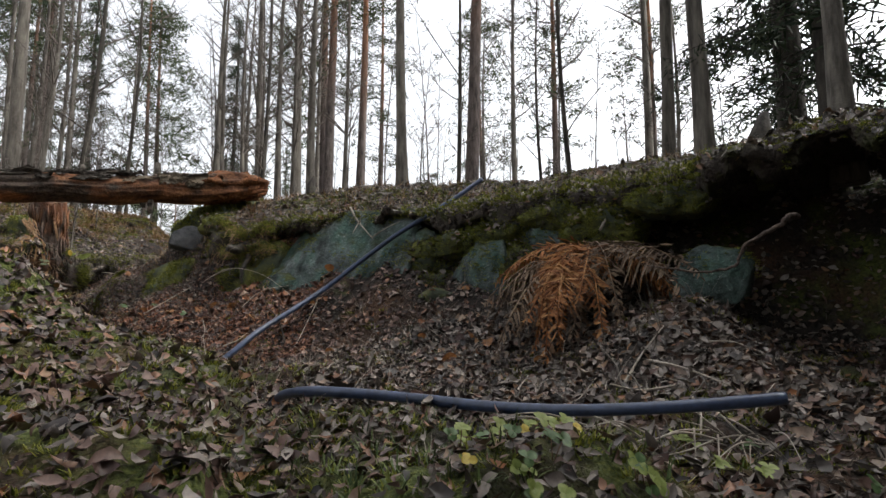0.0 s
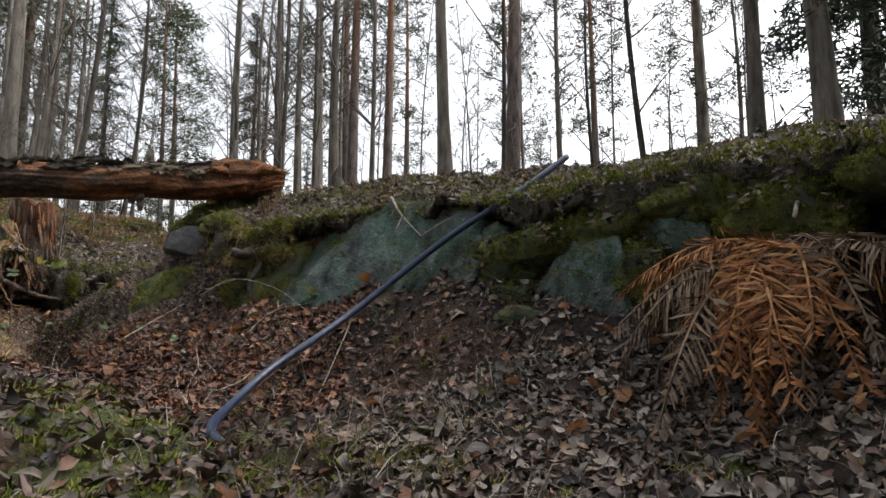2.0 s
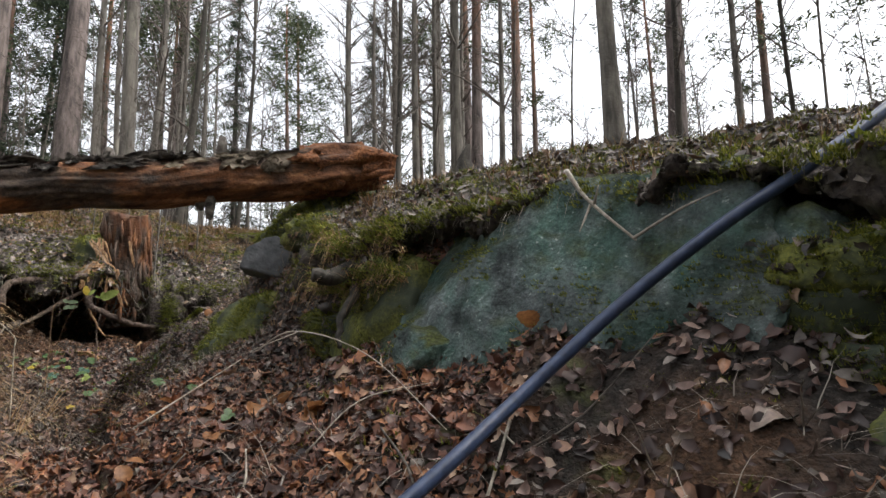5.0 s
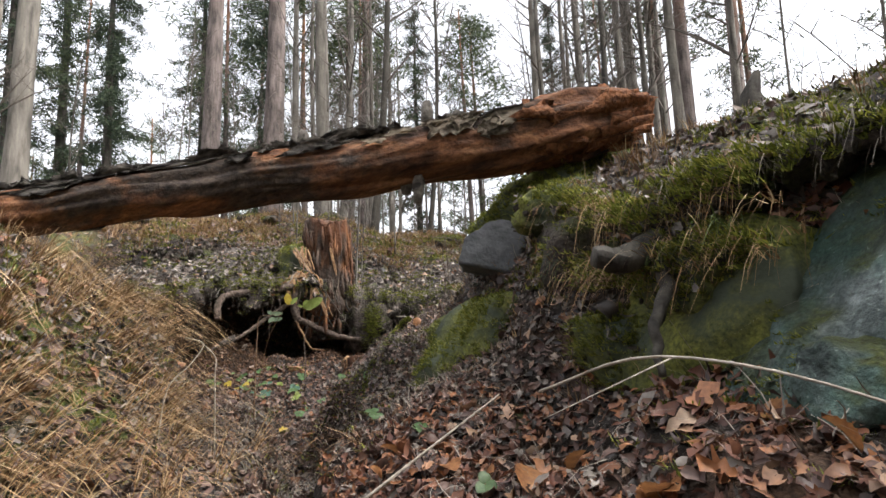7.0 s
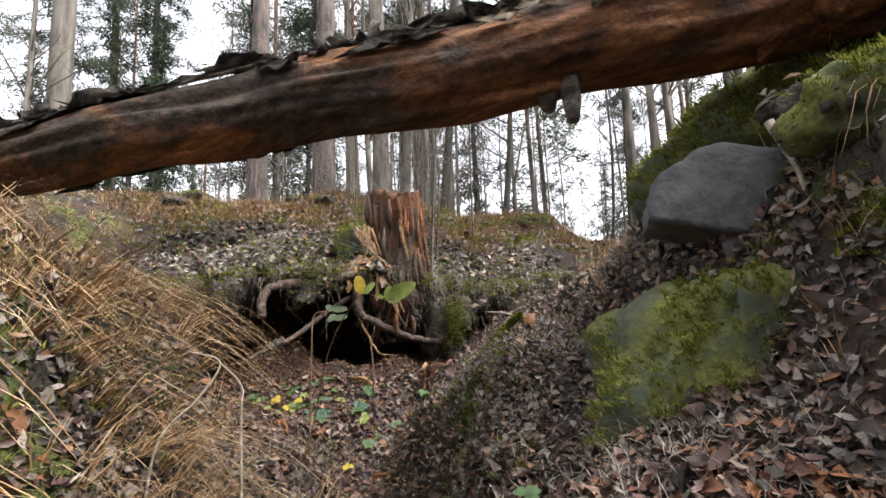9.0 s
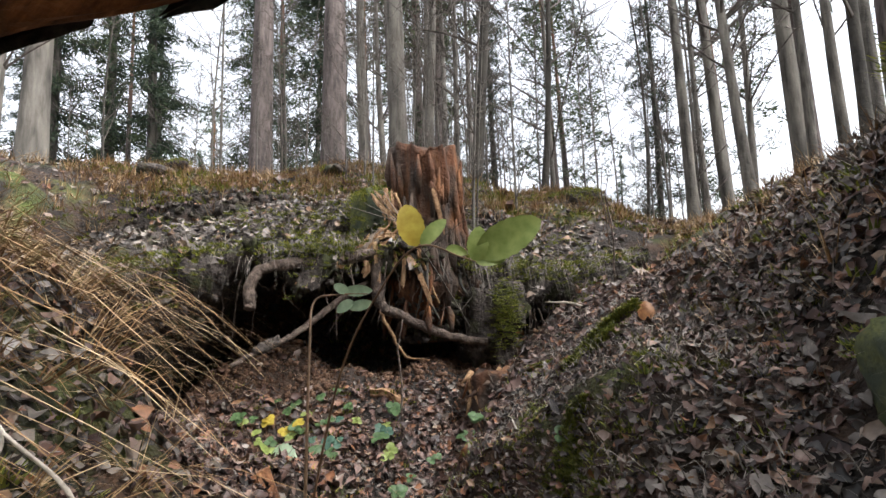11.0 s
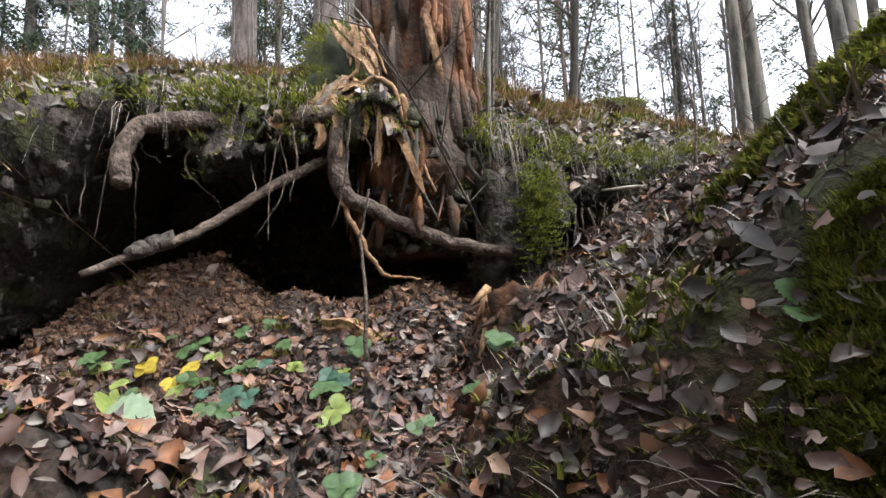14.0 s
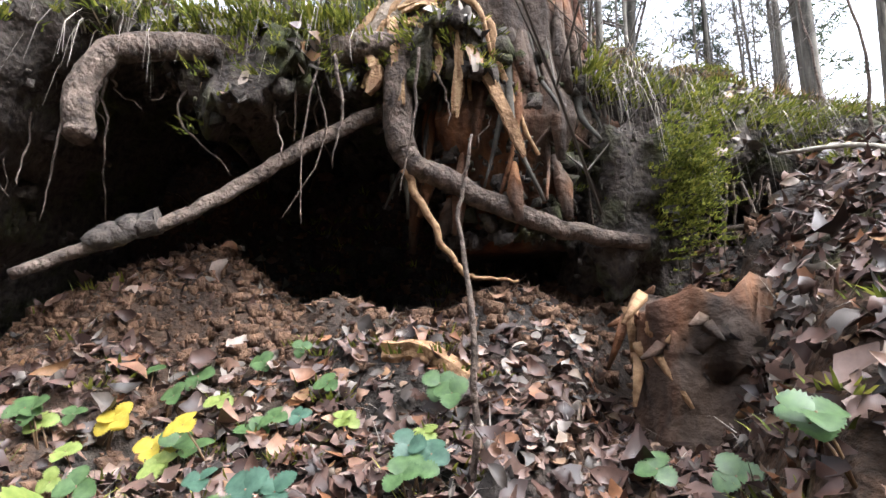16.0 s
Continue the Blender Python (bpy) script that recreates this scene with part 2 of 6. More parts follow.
RIM_LEFT = [(-8.4, 7.4, 1.05, 1.95, 0.6, 1.3), (-6.3, 7.2, 1.05, 1.8, 0.7, 1.1), (-5.2, 6.4, 0.9, 1.8, 0.7, 1.0), (-4.3, 5.3, 0.75, 1.6, 1.0, 1.0), (-2.4, 3.35, 0.75, 1.4, 1.1, 1.0),
            (-1.95, 2.0, 0.5, 1.0, 1.3, 1.0), (-2.3, 0.0, 0.1, 0.8, 1.6, 1.0), (-3.2, -4.0, 0.0, 0.8, 2.0, 1.0)]
RIM = np.array(RIM_RIGHT + RIM_END + RIM_LEFT)
# the trodden line up the gully floor
TRACK = np.array([(0.3, -3.0, 0.0), (0.0, 0.0, 0.0), (-0.34, 1.06, 0.06), (-0.43, 1.56, 0.22), (-0.6, 2.04, 0.31), (-0.74, 2.4, 0.42), (-1.1, 3.84, 0.42), (-2.43, 5.0, 0.5),
                  (-3.07, 5.5, 0.66), (-4.21, 6.5, 0.68), (-4.4, 6.98, 0.44), (-4.73, 7.29, 0.34), (-5.2, 7.8, 0.3), (-5.65, 7.9, 0.32), (-5.95, 8.45, 0.7), (-6.12, 9.1, 0.88), (-6.2, 9.5, 0.98)])
# crumbled earth ledge before the hollow
# broad swells and dips of the slopes: x, y, radius, height
SWELLS = [(-4.7, 8.95, 0.4, -0.24), (-5.25, 8.5, 0.3, -0.07), (-4.8, 8.0, 0.3, 0.36), (-4.15, 7.9, 0.4, -0.21), (-3.95, 7.38, 0.25, -0.28), (-3.5, 7.1, 0.3, -0.08), (-4.3, 8.75, 0.4, -0.16), (-4.5, 7.75, 0.22, -0.12), (-4.65, 9.6, 0.5, -0.25), (-5.1, 10.3, 0.4, -0.15), (-5.22, 8.36, 0.2, -0.1), (-5.65, 8.6, 0.25, -0.25), (-2.85, 6.75, 0.4, -0.28), (-1.8, 5.75, 0.4, 0.17),
          (-1.1, 5.8, 0.4, 0.28), (-0.5, 5.72, 0.35, 0.2), (1.6, 3.7, 0.45, 0.37), (-5.45, 9.05, 0.3, -0.1), (-7.5, 8.5, 0.35, 0.24), (-5.8, 11.5, 0.4, -0.17), (1.7, 3.0, 0.4, 0.13), (-0.2, 5.1, 0.4, 0.07), (-4.76, 8.24, 0.2, -0.17), (-4.87, 8.66, 0.2, 0.13), (-0.2, 2.75, 0.5, 0.07), (-1.5, 4.05, 0.4, -0.08)]
LEDGE = np.array([(-7.75, 8.75), (-7.3, 8.85), (-6.95, 9.0), (-6.6, 9.3)])
FLOOR_Y = [-8, 0, 1, 2, 2.5, 3.5, 5, 6, 7, 8, 9.3, 11, 13]
FLOOR_Z = [-0.3, 0.0, 0.1, 0.36, 0.44, 0.42, 0.42, 0.44, 0.65, 0.75, 0.9, 1.7, 2.4]


def along(line, x, y):
    """Distance to a line in plan and the line's further columns there."""
    best = np.full(x.shape, 1e9)
    cols = [np.zeros(x.shape) for _ in range(line.shape[1] - 2)]
    for a, b in zip(line, line[1:]):
        dx, dy = b[0] - a[0], b[1] - a[1]
        s = np.clip(((x - a[0]) * dx + (y - a[1]) * dy) / (dx * dx + dy * dy), 0, 1)
        d = np.hypot(x - a[0] - s * dx, y - a[1] - s * dy)
        near = d < best
        best = np.where(near, d, best)
        for k in range(len(cols)):
            cols[k] = np.where(near, a[2 + k] + s * (b[2 + k] - a[2 + k]), cols[k])
    return best, cols


def in_gully(x, y):
    poly = np.vstack([RIM[:, :2], [(-3.2, -60), (6, -60)]])
    inside = np.zeros(x.shape, bool)
    for (ax, ay), (bx, by) in zip(poly, np.roll(poly, -1, 0)):
        cross = (ay > y) != (by > y)
        inside ^= cross & (x < (bx - ax) * (y - ay) / ((by - ay) if by != ay else 1e-9) + ax)
    return inside


def ground(x, y):
    x, y = np.asarray(x, float), np.asarray(y, float)
    wx, wy = x + 0.16 * fractal(x * 1.3, y * 1.3, 3, 3), y + 0.16 * fractal(x * 1.3, y * 1.3, 9, 3)
    d, (low, high, width, climb) = along(RIM, wx, wy)
    s = np.where(in_gully(wx, wy), -d, d)
    floor = np.interp(y, FLOOR_Y, FLOOR_Z)
    k = np.clip(s / width + 0.5, 0, 1)
    face = low + (high - low) * k * k * (3 - 2 * k)
    out = np.maximum(s - width / 2, 0)
    rise = climb * (1 - np.exp(-out / 1.3)) - 0.8 * (1 - np.exp(-np.maximum(out - 3, 0) / 12))
    inn = np.maximum(-s - width / 2, 0)
    apron = (floor - low) * (1 - np.exp(-(inn / 0.75) ** 1.3))
    z = face + rise + apron
    near = 1 / (1 + (np.hypot(x + 3, y - 6) / 25) ** 2)
    z = z + (0.16 * fractal(x * 0.9, y * 0.9, 21, 4) + 0.07 * fractal(x * 5, y * 5, 31, 3)) * (0.4 + 0.6 * near)
    z = z + 0.16 * np.exp(-((x - 0.35) / 0.55) ** 2 - ((y - 1.85) / 0.3) ** 2)
    ld, _ = along(LEDGE, x, y)
    z = z + (0.23 + 0.07 * fractal(x * 7, y * 7, 44, 3)) * np.exp(-(ld / 0.24) ** 2)
    for cx, cy, r, h in SWELLS:
        z = z + h * np.exp(-((x - cx) ** 2 + (y - cy) ** 2) / r ** 2)
    td, (tz,) = along(TRACK, x, y)
    return np.minimum(z, tz + np.clip((td - 0.14) / 0.34, 0, 4) ** 1.15 * 0.85 + 0.02 * fractal(x * 6, y * 6, 5, 2) + 0.07 * fractal(x * 4.5, y * 4.5, 15, 3) * np.clip((td - 0.22) / 0.2, 0, 1))


def normal_at(x, y, e=0.04):
    gx = (ground(x + e, y) - ground(x - e, y)) / (2 * e)
    gy = (ground(x, y + e) - ground(x, y - e)) / (2 * e)
    n = np.stack([-gx, -gy, np.ones_like(gx)], -1)
    return n / np.linalg.norm(n, axis=-1, keepdims=True)


def spread(lo, a, b, hi, fine, grow=1.25):
    mid = list(np.arange(a, b, fine))
    left, right, step_l, step_r = [a], [b], fine, fine
    while left[-1] > lo:
        step_l *= grow
        left.append(left[-1] - step_l)
    while right[-1] < hi:
        step_r *= grow
        right.append(right[-1] + step_r)
    return np.array(left[:0:-1] + mid + right)


def build_ground():
    xs, ys = spread(-900, -10.5, 4.0, 900, 0.045), spread(-900, 0.0, 13.5, 900, 0.045)
    X, Y = np.meshgrid(xs, ys)
    Z = ground(X, Y)
    n, m = X.shape
    v = np.stack([X, Y, Z], -1).reshape(-1, 3)
    i = np.arange(n * m).reshape(n, m)
    f = np.stack([i[:-1, :-1], i[:-1, 1:], i[1:, 1:], i[1:, :-1]], -1).reshape(-1, 4)
    me = bpy.data.meshes.new("ground")
    me.vertices.add(len(v))
    me.vertices.foreach_set("co", v.ravel())
    me.loops.add(f.size)
    me.loops.foreach_set("vertex_index", f.ravel())
    me.polygons.add(len(f))
    me.polygons.foreach_set("loop_start", np.arange(0, f.size, 4))
    me.update(calc_edges=True)
    me.polygons.foreach_set("use_smooth", [True] * len(f))
    a = me.attributes.new("mossy", "FLOAT", "POINT")
    a.data.foreach_set("value", mossy(X, Y).ravel())
    me.materials.append(M_GROUND)
    return tagged(new("ground", me), "dark forest soil with moss patches in a gully", "ground", kind="structure")


def mossy(x, y):
    """How well moss grows: on the banks' tops and the near hump, little on the gully floor."""
    d, _ = along(RIM, x, y)
    out = np.where(in_gully(x, y), -d, d)
    bank = (0.18 + 0.14 / (1 + np.exp(-np.clip(x + 3.6, -9, 9) * 3))) * np.clip((out + 0.2) / 0.5, 0, 1) * np.exp(-np.maximum(out, 0) / 6)
    hump = 0.45 * np.exp(-((x + 0.5) ** 2 + (y - 1.6) ** 2) / 2.0) + 0.35 * np.exp(-((x + 2.0) ** 2 + (y - 3.2) ** 2) / 1.6)
    right = 0.15 * np.exp(-((x + 4.8) ** 2 + (y - 8.7) ** 2) / 0.5) + 0.25 * np.exp(-((x + 5.4) ** 2 + (y - 9.3) ** 2) / 0.15) + 0.12 * np.exp(-((x + 4.95) ** 2 + (y - 8.1) ** 2) / 0.2)
    left = 0.22 * np.exp(-((x + 5.2) ** 2 + (y - 6.0) ** 2) / 3.0) * (out > -0.3)
    return bank + hump + right + left


build_ground()


# ---- trees ----
def trunk_mesh(height, dia, mat, seed, bend=0.0, sides=12, steps=16, flare=1.6):
    rng = random.Random(seed)
    path, rad = [], []
    ph = rng.uniform(0, 6.28)
    for i in range(steps + 1):
        s = i / steps
        off = bend * height * (math.sin(s * 2.6 + ph) - math.sin(ph)) * 0.05
        path.append((off, off * 0.6 * math.cos(ph), -0.4 + s * (height + 0.4)))
        h = max(0, s * (height + 0.4) - 0.4)
        rad.append(dia / 2 * (1 - 0.8 * s) * (1 + (flare - 1) * math.exp(-h / (dia * 1.2))))
    return mesh_from(tube(path, rad, sides, 0.12, seed), "trunk", mat), path


def needle_clump(verts, faces, c, r, n, rng, flat=0.6):
    """A tuft of short needle sprays round c."""
    for _ in range(n):
        d = Vector((rng.gauss(0, 1), rng.gauss(0, 1), rng.gauss(0, flat))).normalized()
        p = c + d * r * rng.uniform(0.1, 0.7)
        q = p + (d + Vector((rng.gauss(0, 0.4), rng.gauss(0, 0.4), rng.gauss(0, 0.4)))).normalized() * r * rng.uniform(0.35, 0.7)
        w = (q - p).cross(Vector((rng.gauss(0, 1), rng.gauss(0, 1), rng.gauss(0, 1)))).normalized() * r * rng.uniform(0.04, 0.085)
        k = len(verts)
        verts += [p - w, p + w, q + w * 0.5, q - w * 0.5]
        faces.append((k, k + 1, k + 2, k + 3))


def limb(verts, faces, a, b, ra, rb, sag=0.0, steps=4):
    """A thin three-sided limb from a to b; returns its points."""
    pts = []
    d = (b - a)
    u = d.cross(Vector((0.3, 0.5, 0.8))).normalized()
    v = d.cross(u).normalized()
    for i in range(steps + 1):
        s = i / steps
        p = a + d * s + Vector((0, 0, sag * 4 * s * (1 - s)))
        pts.append(p)
        r = ra + (rb - ra) * s
        k = len(verts)
        verts += [p + u * r, p + (u * -0.5 + v * 0.87) * r, p + (u * -0.5 - v * 0.87) * r]
        if i:
            for j in range(3):
                faces.append((k - 3 + j, k - 3 + (j + 1) % 3, k + (j + 1) % 3, k + j))
    return pts


def conifer(kind, seed, height, dia, clear, spread_r, count, label):
    rng = random.Random(seed)
    tree = new(kind)
    me, path = trunk_mesh(height, dia, M_PINE if kind == "pine_tree" else M_DARKBARK, seed, 0.25)
    part("trunk", me, None, tree)
    wv, wf, nv, nf = [], [], [], []
    for i in range(count):
        s = i / count
        h = clear + (height - clear) * (s ** 0.9) + rng.uniform(-0.2, 0.2)
        t = min(max(h / height, 0), 1)
        if kind == "pine_tree":
            reach = spread_r * (0.35 + 0.9 * math.sin(min(1, (h - clear) / (height - clear)) * 2.7 + 0.25)) * rng.uniform(0.55, 1.1)
            tip = Vector((0, 0, rng.uniform(-0.1, 0.35) * reach))
        else:
            reach = spread_r * (1.03 - (h - clear) / (height - clear)) * rng.uniform(0.75, 1.1) + 0.15
            tip = Vector((0, 0, -0.35 * reach))
        a = rng.uniform(0, 6.283)
        base = Vector((path[min(int(t * 16), 16)][0], path[min(int(t * 16), 16)][1], h))
        end = base + Vector((math.cos(a) * reach, math.sin(a) * reach, 0)) + tip
        pts = limb(wv, wf, base, end, dia * 0.06 * (1 - 0.6 * t), 0.006, 0.04 * reach)
        if kind == "pine_tree":
            for p in pts[2:]:
                for _ in range(2):
                    needle_clump(nv, nf, p + Vector((rng.gauss(0, 0.2), rng.gauss(0, 0.2), rng.gauss(0.05, 0.12))) * reach * 0.6, rng.uniform(0.16, 0.34), 16, rng)
        else:
            for j in range(1, 9):
                p = base.lerp(end, j / 8)
                needle_clump(nv, nf, p + Vector((rng.gauss(0, 0.08), rng.gauss(0, 0.08), -0.08)), 0.13 + 0.09 * reach * (1 - j / 10), 20, rng, 0.8)
    tagged(part("boughwork", raw("boughwork", wv, wf, M_DARKBARK), None, tree), kind="stuff")
    part("crown", raw("crown", nv, nf, M_NEEDLE if kind == "pine_tree" else M_SPRUCE, False), None, tree, smooth=False)
    return tagged(tree, label, "tree")


def bare_tree(seed, height, dia, bend, label, twigs=26, low=0.3):
    rng = random.Random(seed)
    tree = new("bare_tree")
    me, path = trunk_mesh(height, dia, M_DARKBARK if seed == 35 else M_GREYBARK, seed, bend)
    part("trunk", me, None, tree)
    wv, wf = [], []
    for i in range(twigs):
        s = rng.uniform(low, 0.98)
        p = Vector(path[int(s * 16)]).lerp(Vector(path[min(int(s * 16) + 1, 16)]), s * 16 % 1)
        a, ln = rng.uniform(0, 6.283), height * rng.uniform(0.06, 0.2) * (1.25 - s)
        q = p + Vector((math.cos(a) * ln, math.sin(a) * ln, ln * rng.uniform(0.5, 1.4)))
        pts = limb(wv, wf, p, q, dia * 0.16 * (1.15 - s) + 0.004, 0.004, rng.uniform(-0.1, 0.1) * ln)
        for b in pts[1:]:
            for _ in range(3):
                a2, l2 = rng.uniform(0, 6.283), ln * rng.uniform(0.2, 0.55)
                c = b + Vector((math.cos(a2) * l2, math.sin(a2) * l2, l2 * rng.uniform(0.2, 1.3)))
                limb(wv, wf, b, c, 0.006, 0.002, 0, 2)
    tagged(part("branching", raw("branching", wv, wf, M_TWIG), None, tree), kind="stuff")
    return tagged(tree, label, "tree")


def gz(x, y):
    return float(ground(np.array([x]), np.array([y]))[0])


def plant_trees():
    pines = [conifer("pine_tree", 11, 17, 0.42, 8.5, 2.0, 60, "tall Scots pine with bare grey lower trunk"),
             conifer("pine_tree", 12, 14, 0.34, 5.0, 1.7, 70, "Scots pine with orange upper bark and ragged crown"),
             conifer("pine_tree", 13, 12, 0.26, 2.8, 1.6, 80, "slim young pine with crown reaching low")]
    spruces = [conifer("spruce_tree", 21, 15, 0.4, 1.8, 2.3, 130, "dark spruce with drooping green boughs"),
               conifer("spruce_tree", 22, 11, 0.26, 0.8, 1.7, 110, "young dark green spruce at the wood's edge")]
    bares = [bare_tree(31, 9, 0.15, 0.5, "slender bare tree with upright leafless twigs"),
             bare_tree(33, 11, 0.2, 0.25, "bare grey-barked tree without leaves", 34, 0.4),
             bare_tree(35, 8, 0.1, 1.0, "thin crooked leafless sapling", 20, 0.15),
             bare_tree(37, 6, 0.05, 0.8, "thin bare whip of a young tree", 16, 0.1)]
    made = set()
    rng = random.Random(5)

    def put(src, x, y, scale, lean=(0, 0), z=None):
        m = pose(x, y, (gz(x, y) if z is None else z) - 0.1, lean[0], lean[1], rng.uniform(0, 360))
        ob = copy_thing(src, m) if src in made else src
        made.add(src)
        ob.matrix_basis = m
        ob.scale = (scale, scale, scale * rng.uniform(0.95, 1.1))
        ob["group"] = "trees of the wood"

    for k, x, y, s in [(0, 0.7, 14.8, 1.0), (0, -3.7, 17.6, 0.9), (1, -2.8, 23.8, 0.9), (2, -13.2, 24.7, 1.1), (0, -14.2, 13.0, 1.25), (0, -13.3, 14.2, 1.45), (1, -15.9, 20.1, 1.3),
                       (1, -12.9, 17.4, 1.1), (2, -13.7, 26.6, 1.2), (1, -5.4, 25.4, 1.4), (0, -2.7, 17.7, 0.85), (1, 4.5, 22, 1.1), (1, 9, 24, 1.2), (2, 2.0, 27, 1.1), (1, -20, 22, 1.2), (2, -8.2, 28, 1.1)]:
        put(pines[k], x, y, s)
    for k, x, y, s in [(0, 6.5, 10.1, 1.3), (0, 8.5, 13.5, 1.2), (1, -17, 17, 1.2), (1, -19, 13, 1.2), (0, -22, 18, 1.1), (1, -16, 25, 1.3), (1, 9.5, 8.0, 1.2), (0, -24, 12, 1.2), (1, -10.5, 27, 1.2)]:
        put(spruces[k], x, y, s)
    for k, x, y, s in [(0, -5.1, 13.0, 0.9), (2, -4.1, 12.3, 1.2), (1, -4.0, 13.4, 0.85), (0, -3.8, 14.0, 0.95), (1, -3.2, 13.6, 1.0), (0, -2.5, 13.8, 0.95), (1, -0.65, 9.0, 0.95), (2, 0.3, 12.0, 1.1),
                       (1, 2.0, 14.9, 0.95), (2, 2.6, 13.8, 1.0), (3, 2.9, 13.7, 1.3), (2, 2.3, 9.6, 1.0), (1, 6.7, 18, 1.7), (1, 4.3, 10.6, 1.4), (1, 3.9, 8.1, 1.4)]:
        put(bares[k], x, y, s)
    put(bares[1], 3.05, 4.15, 0.8, z=2.35)
    for k, x, y, s in [(1, -9.8, 12.6, 1.5), (0, -8.9, 12.1, 1.0), (2, -7.8, 11.6, 1.3), (3, -7.9, 13.9, 1.5), (0, -13.8, 16.6, 1.4), (1, -6.4, 15.7, 1.0), (0, -5.8, 17.0, 1.0), (1, -5.0, 18.3, 1.0),
                       (1, -4.4, 18.5, 1.2), (1, -15.1, 9.2, 2.4), (0, -10.3, 13.1, 1.0), (1, -12.2, 16.7, 1.0), (1, -12.3, 18.0, 1.0), (1, -10.7, 12.7, 0.95), (0, -10.4, 13.7, 0.95), (0, -9.9, 14.1, 0.9)]:
        put(bares[k], x, y, s)
    for k, x, y, s in [(2, -7.7, 13.1, 1.0), (2, -9.2, 21.2, 1.2), (0, -7.6, 20.6, 0.9), (1, -7.3, 20.7, 1.0), (0, -6.8, 20.8, 2.2), (1, -5.2, 19.9, 2.0), (1, -4.5, 20.0, 1.1)]:
        put(bares[k], x, y, s)
    for _ in range(54):
        a, r = rng.uniform(-1.5, 0.75), rng.uniform(11, 32)
        x, y = -3 + r * math.sin(a), 4 + r * math.cos(a)
        put(bares[rng.choice((0, 2, 3, 3, 3))], x, y, rng.uniform(0.7, 1.3))
    for _ in range(22):
        a, r = rng.choice((rng.uniform(-1.6, -0.75), rng.uniform(-0.5, 0.9))), rng.uniform(40, 80)
        put(rng.choice(pines + spruces), -3 + r * math.sin(a), 4 + r * math.cos(a), rng.uniform(0.9, 1.3))

    for _ in range(50):
        x, y = rng.uniform(-13, -6.2), rng.uniform(9.6, 15.5)
        put(bares[3], x, y, rng.uniform(0.25, 0.7))
    for _ in range(18):
        x, y = rng.uniform(-3.5, 4.5), rng.uniform(9.5, 14)
        put(bares[3], x, y, rng.uniform(0.3, 0.8))
    for _ in range(10):
        a, r = rng.uniform(-1.35, -0.55), rng.uniform(19, 34)
        put(rng.choice(spruces + pines[2:]), -3 + r * math.sin(a), 4 + r * math.cos(a), rng.uniform(0.8, 1.25))
    # unseen trees, added behind and beside the gully to cut the skylight
    for _ in range(46):
        a, r = rng.uniform(1.5, 3.5), rng.uniform(5.5, 17)
        put(rng.choice(spruces + pines[1:]), -1 + r * math.sin(a), 2 + r * math.cos(a), rng.uniform(0.9, 1.3))
    # more unseen spruces on the right, also there for shade
    for x, y in ((7.5, 4.0), (6.6, 1.5), (9, 6.5), (8.5, 0), (5.4, -0.5)):
        put(rng.choice(spruces), x, y, rng.uniform(0.9, 1.2))
    put(spruces[0], 5.7, 7.9, 1.05)


plant_trees()


# ---- pipe ----
def hose(name, pts, label):
    ob = new(name, mesh_from(tube(spline(pts, 14), [0.025] * (14 * (len(pts) - 1) + 1), 14), name, M_PIPE))
    ob.data.polygons.foreach_set("use_smooth", [True] * len(ob.data.polygons))
    return tagged(ob, label, "pipe")


hose("water_pipe", [(0.43, 6.12, 2.43), (0.14, 5.97, 2.19), (-0.17, 5.86, 1.97), (-0.5, 5.82, 1.75), (-0.84, 5.8, 1.49), (-1.16, 5.66, 1.21), (-1.41, 5.37, 0.985), (-1.62, 5.08, 0.8), (-1.7, 4.73, 0.65),
                    (-1.64, 4.3, 0.58), (-1.42, 3.98, 0.53), (-1.05, 3.4, 0.38), (-0.82, 2.98, 0.51), (-0.58, 2.76, 0.555), (-0.17, 2.69, 0.535), (0.19, 2.57, 0.515), (0.52, 2.43, 0.52), (0.9, 2.28, 0.555), (1.3, 2.2, 0.6)], "black and blue plastic water pipe lying down the bank")


# ---- fallen log ----
M_REDROT = material("red_rotten_wood", plain((0.045, 0.017, 0.008), (0.25, 0.1, 0.038), 26), 0.9, 1.0, 45)


M_PALEBARK = material("pale_bark", bark((0.12, 0.095, 0.07), (0.36, 0.3, 0.23), 16, (0.6, 1, 1)), 0.85, 0.6, 40)


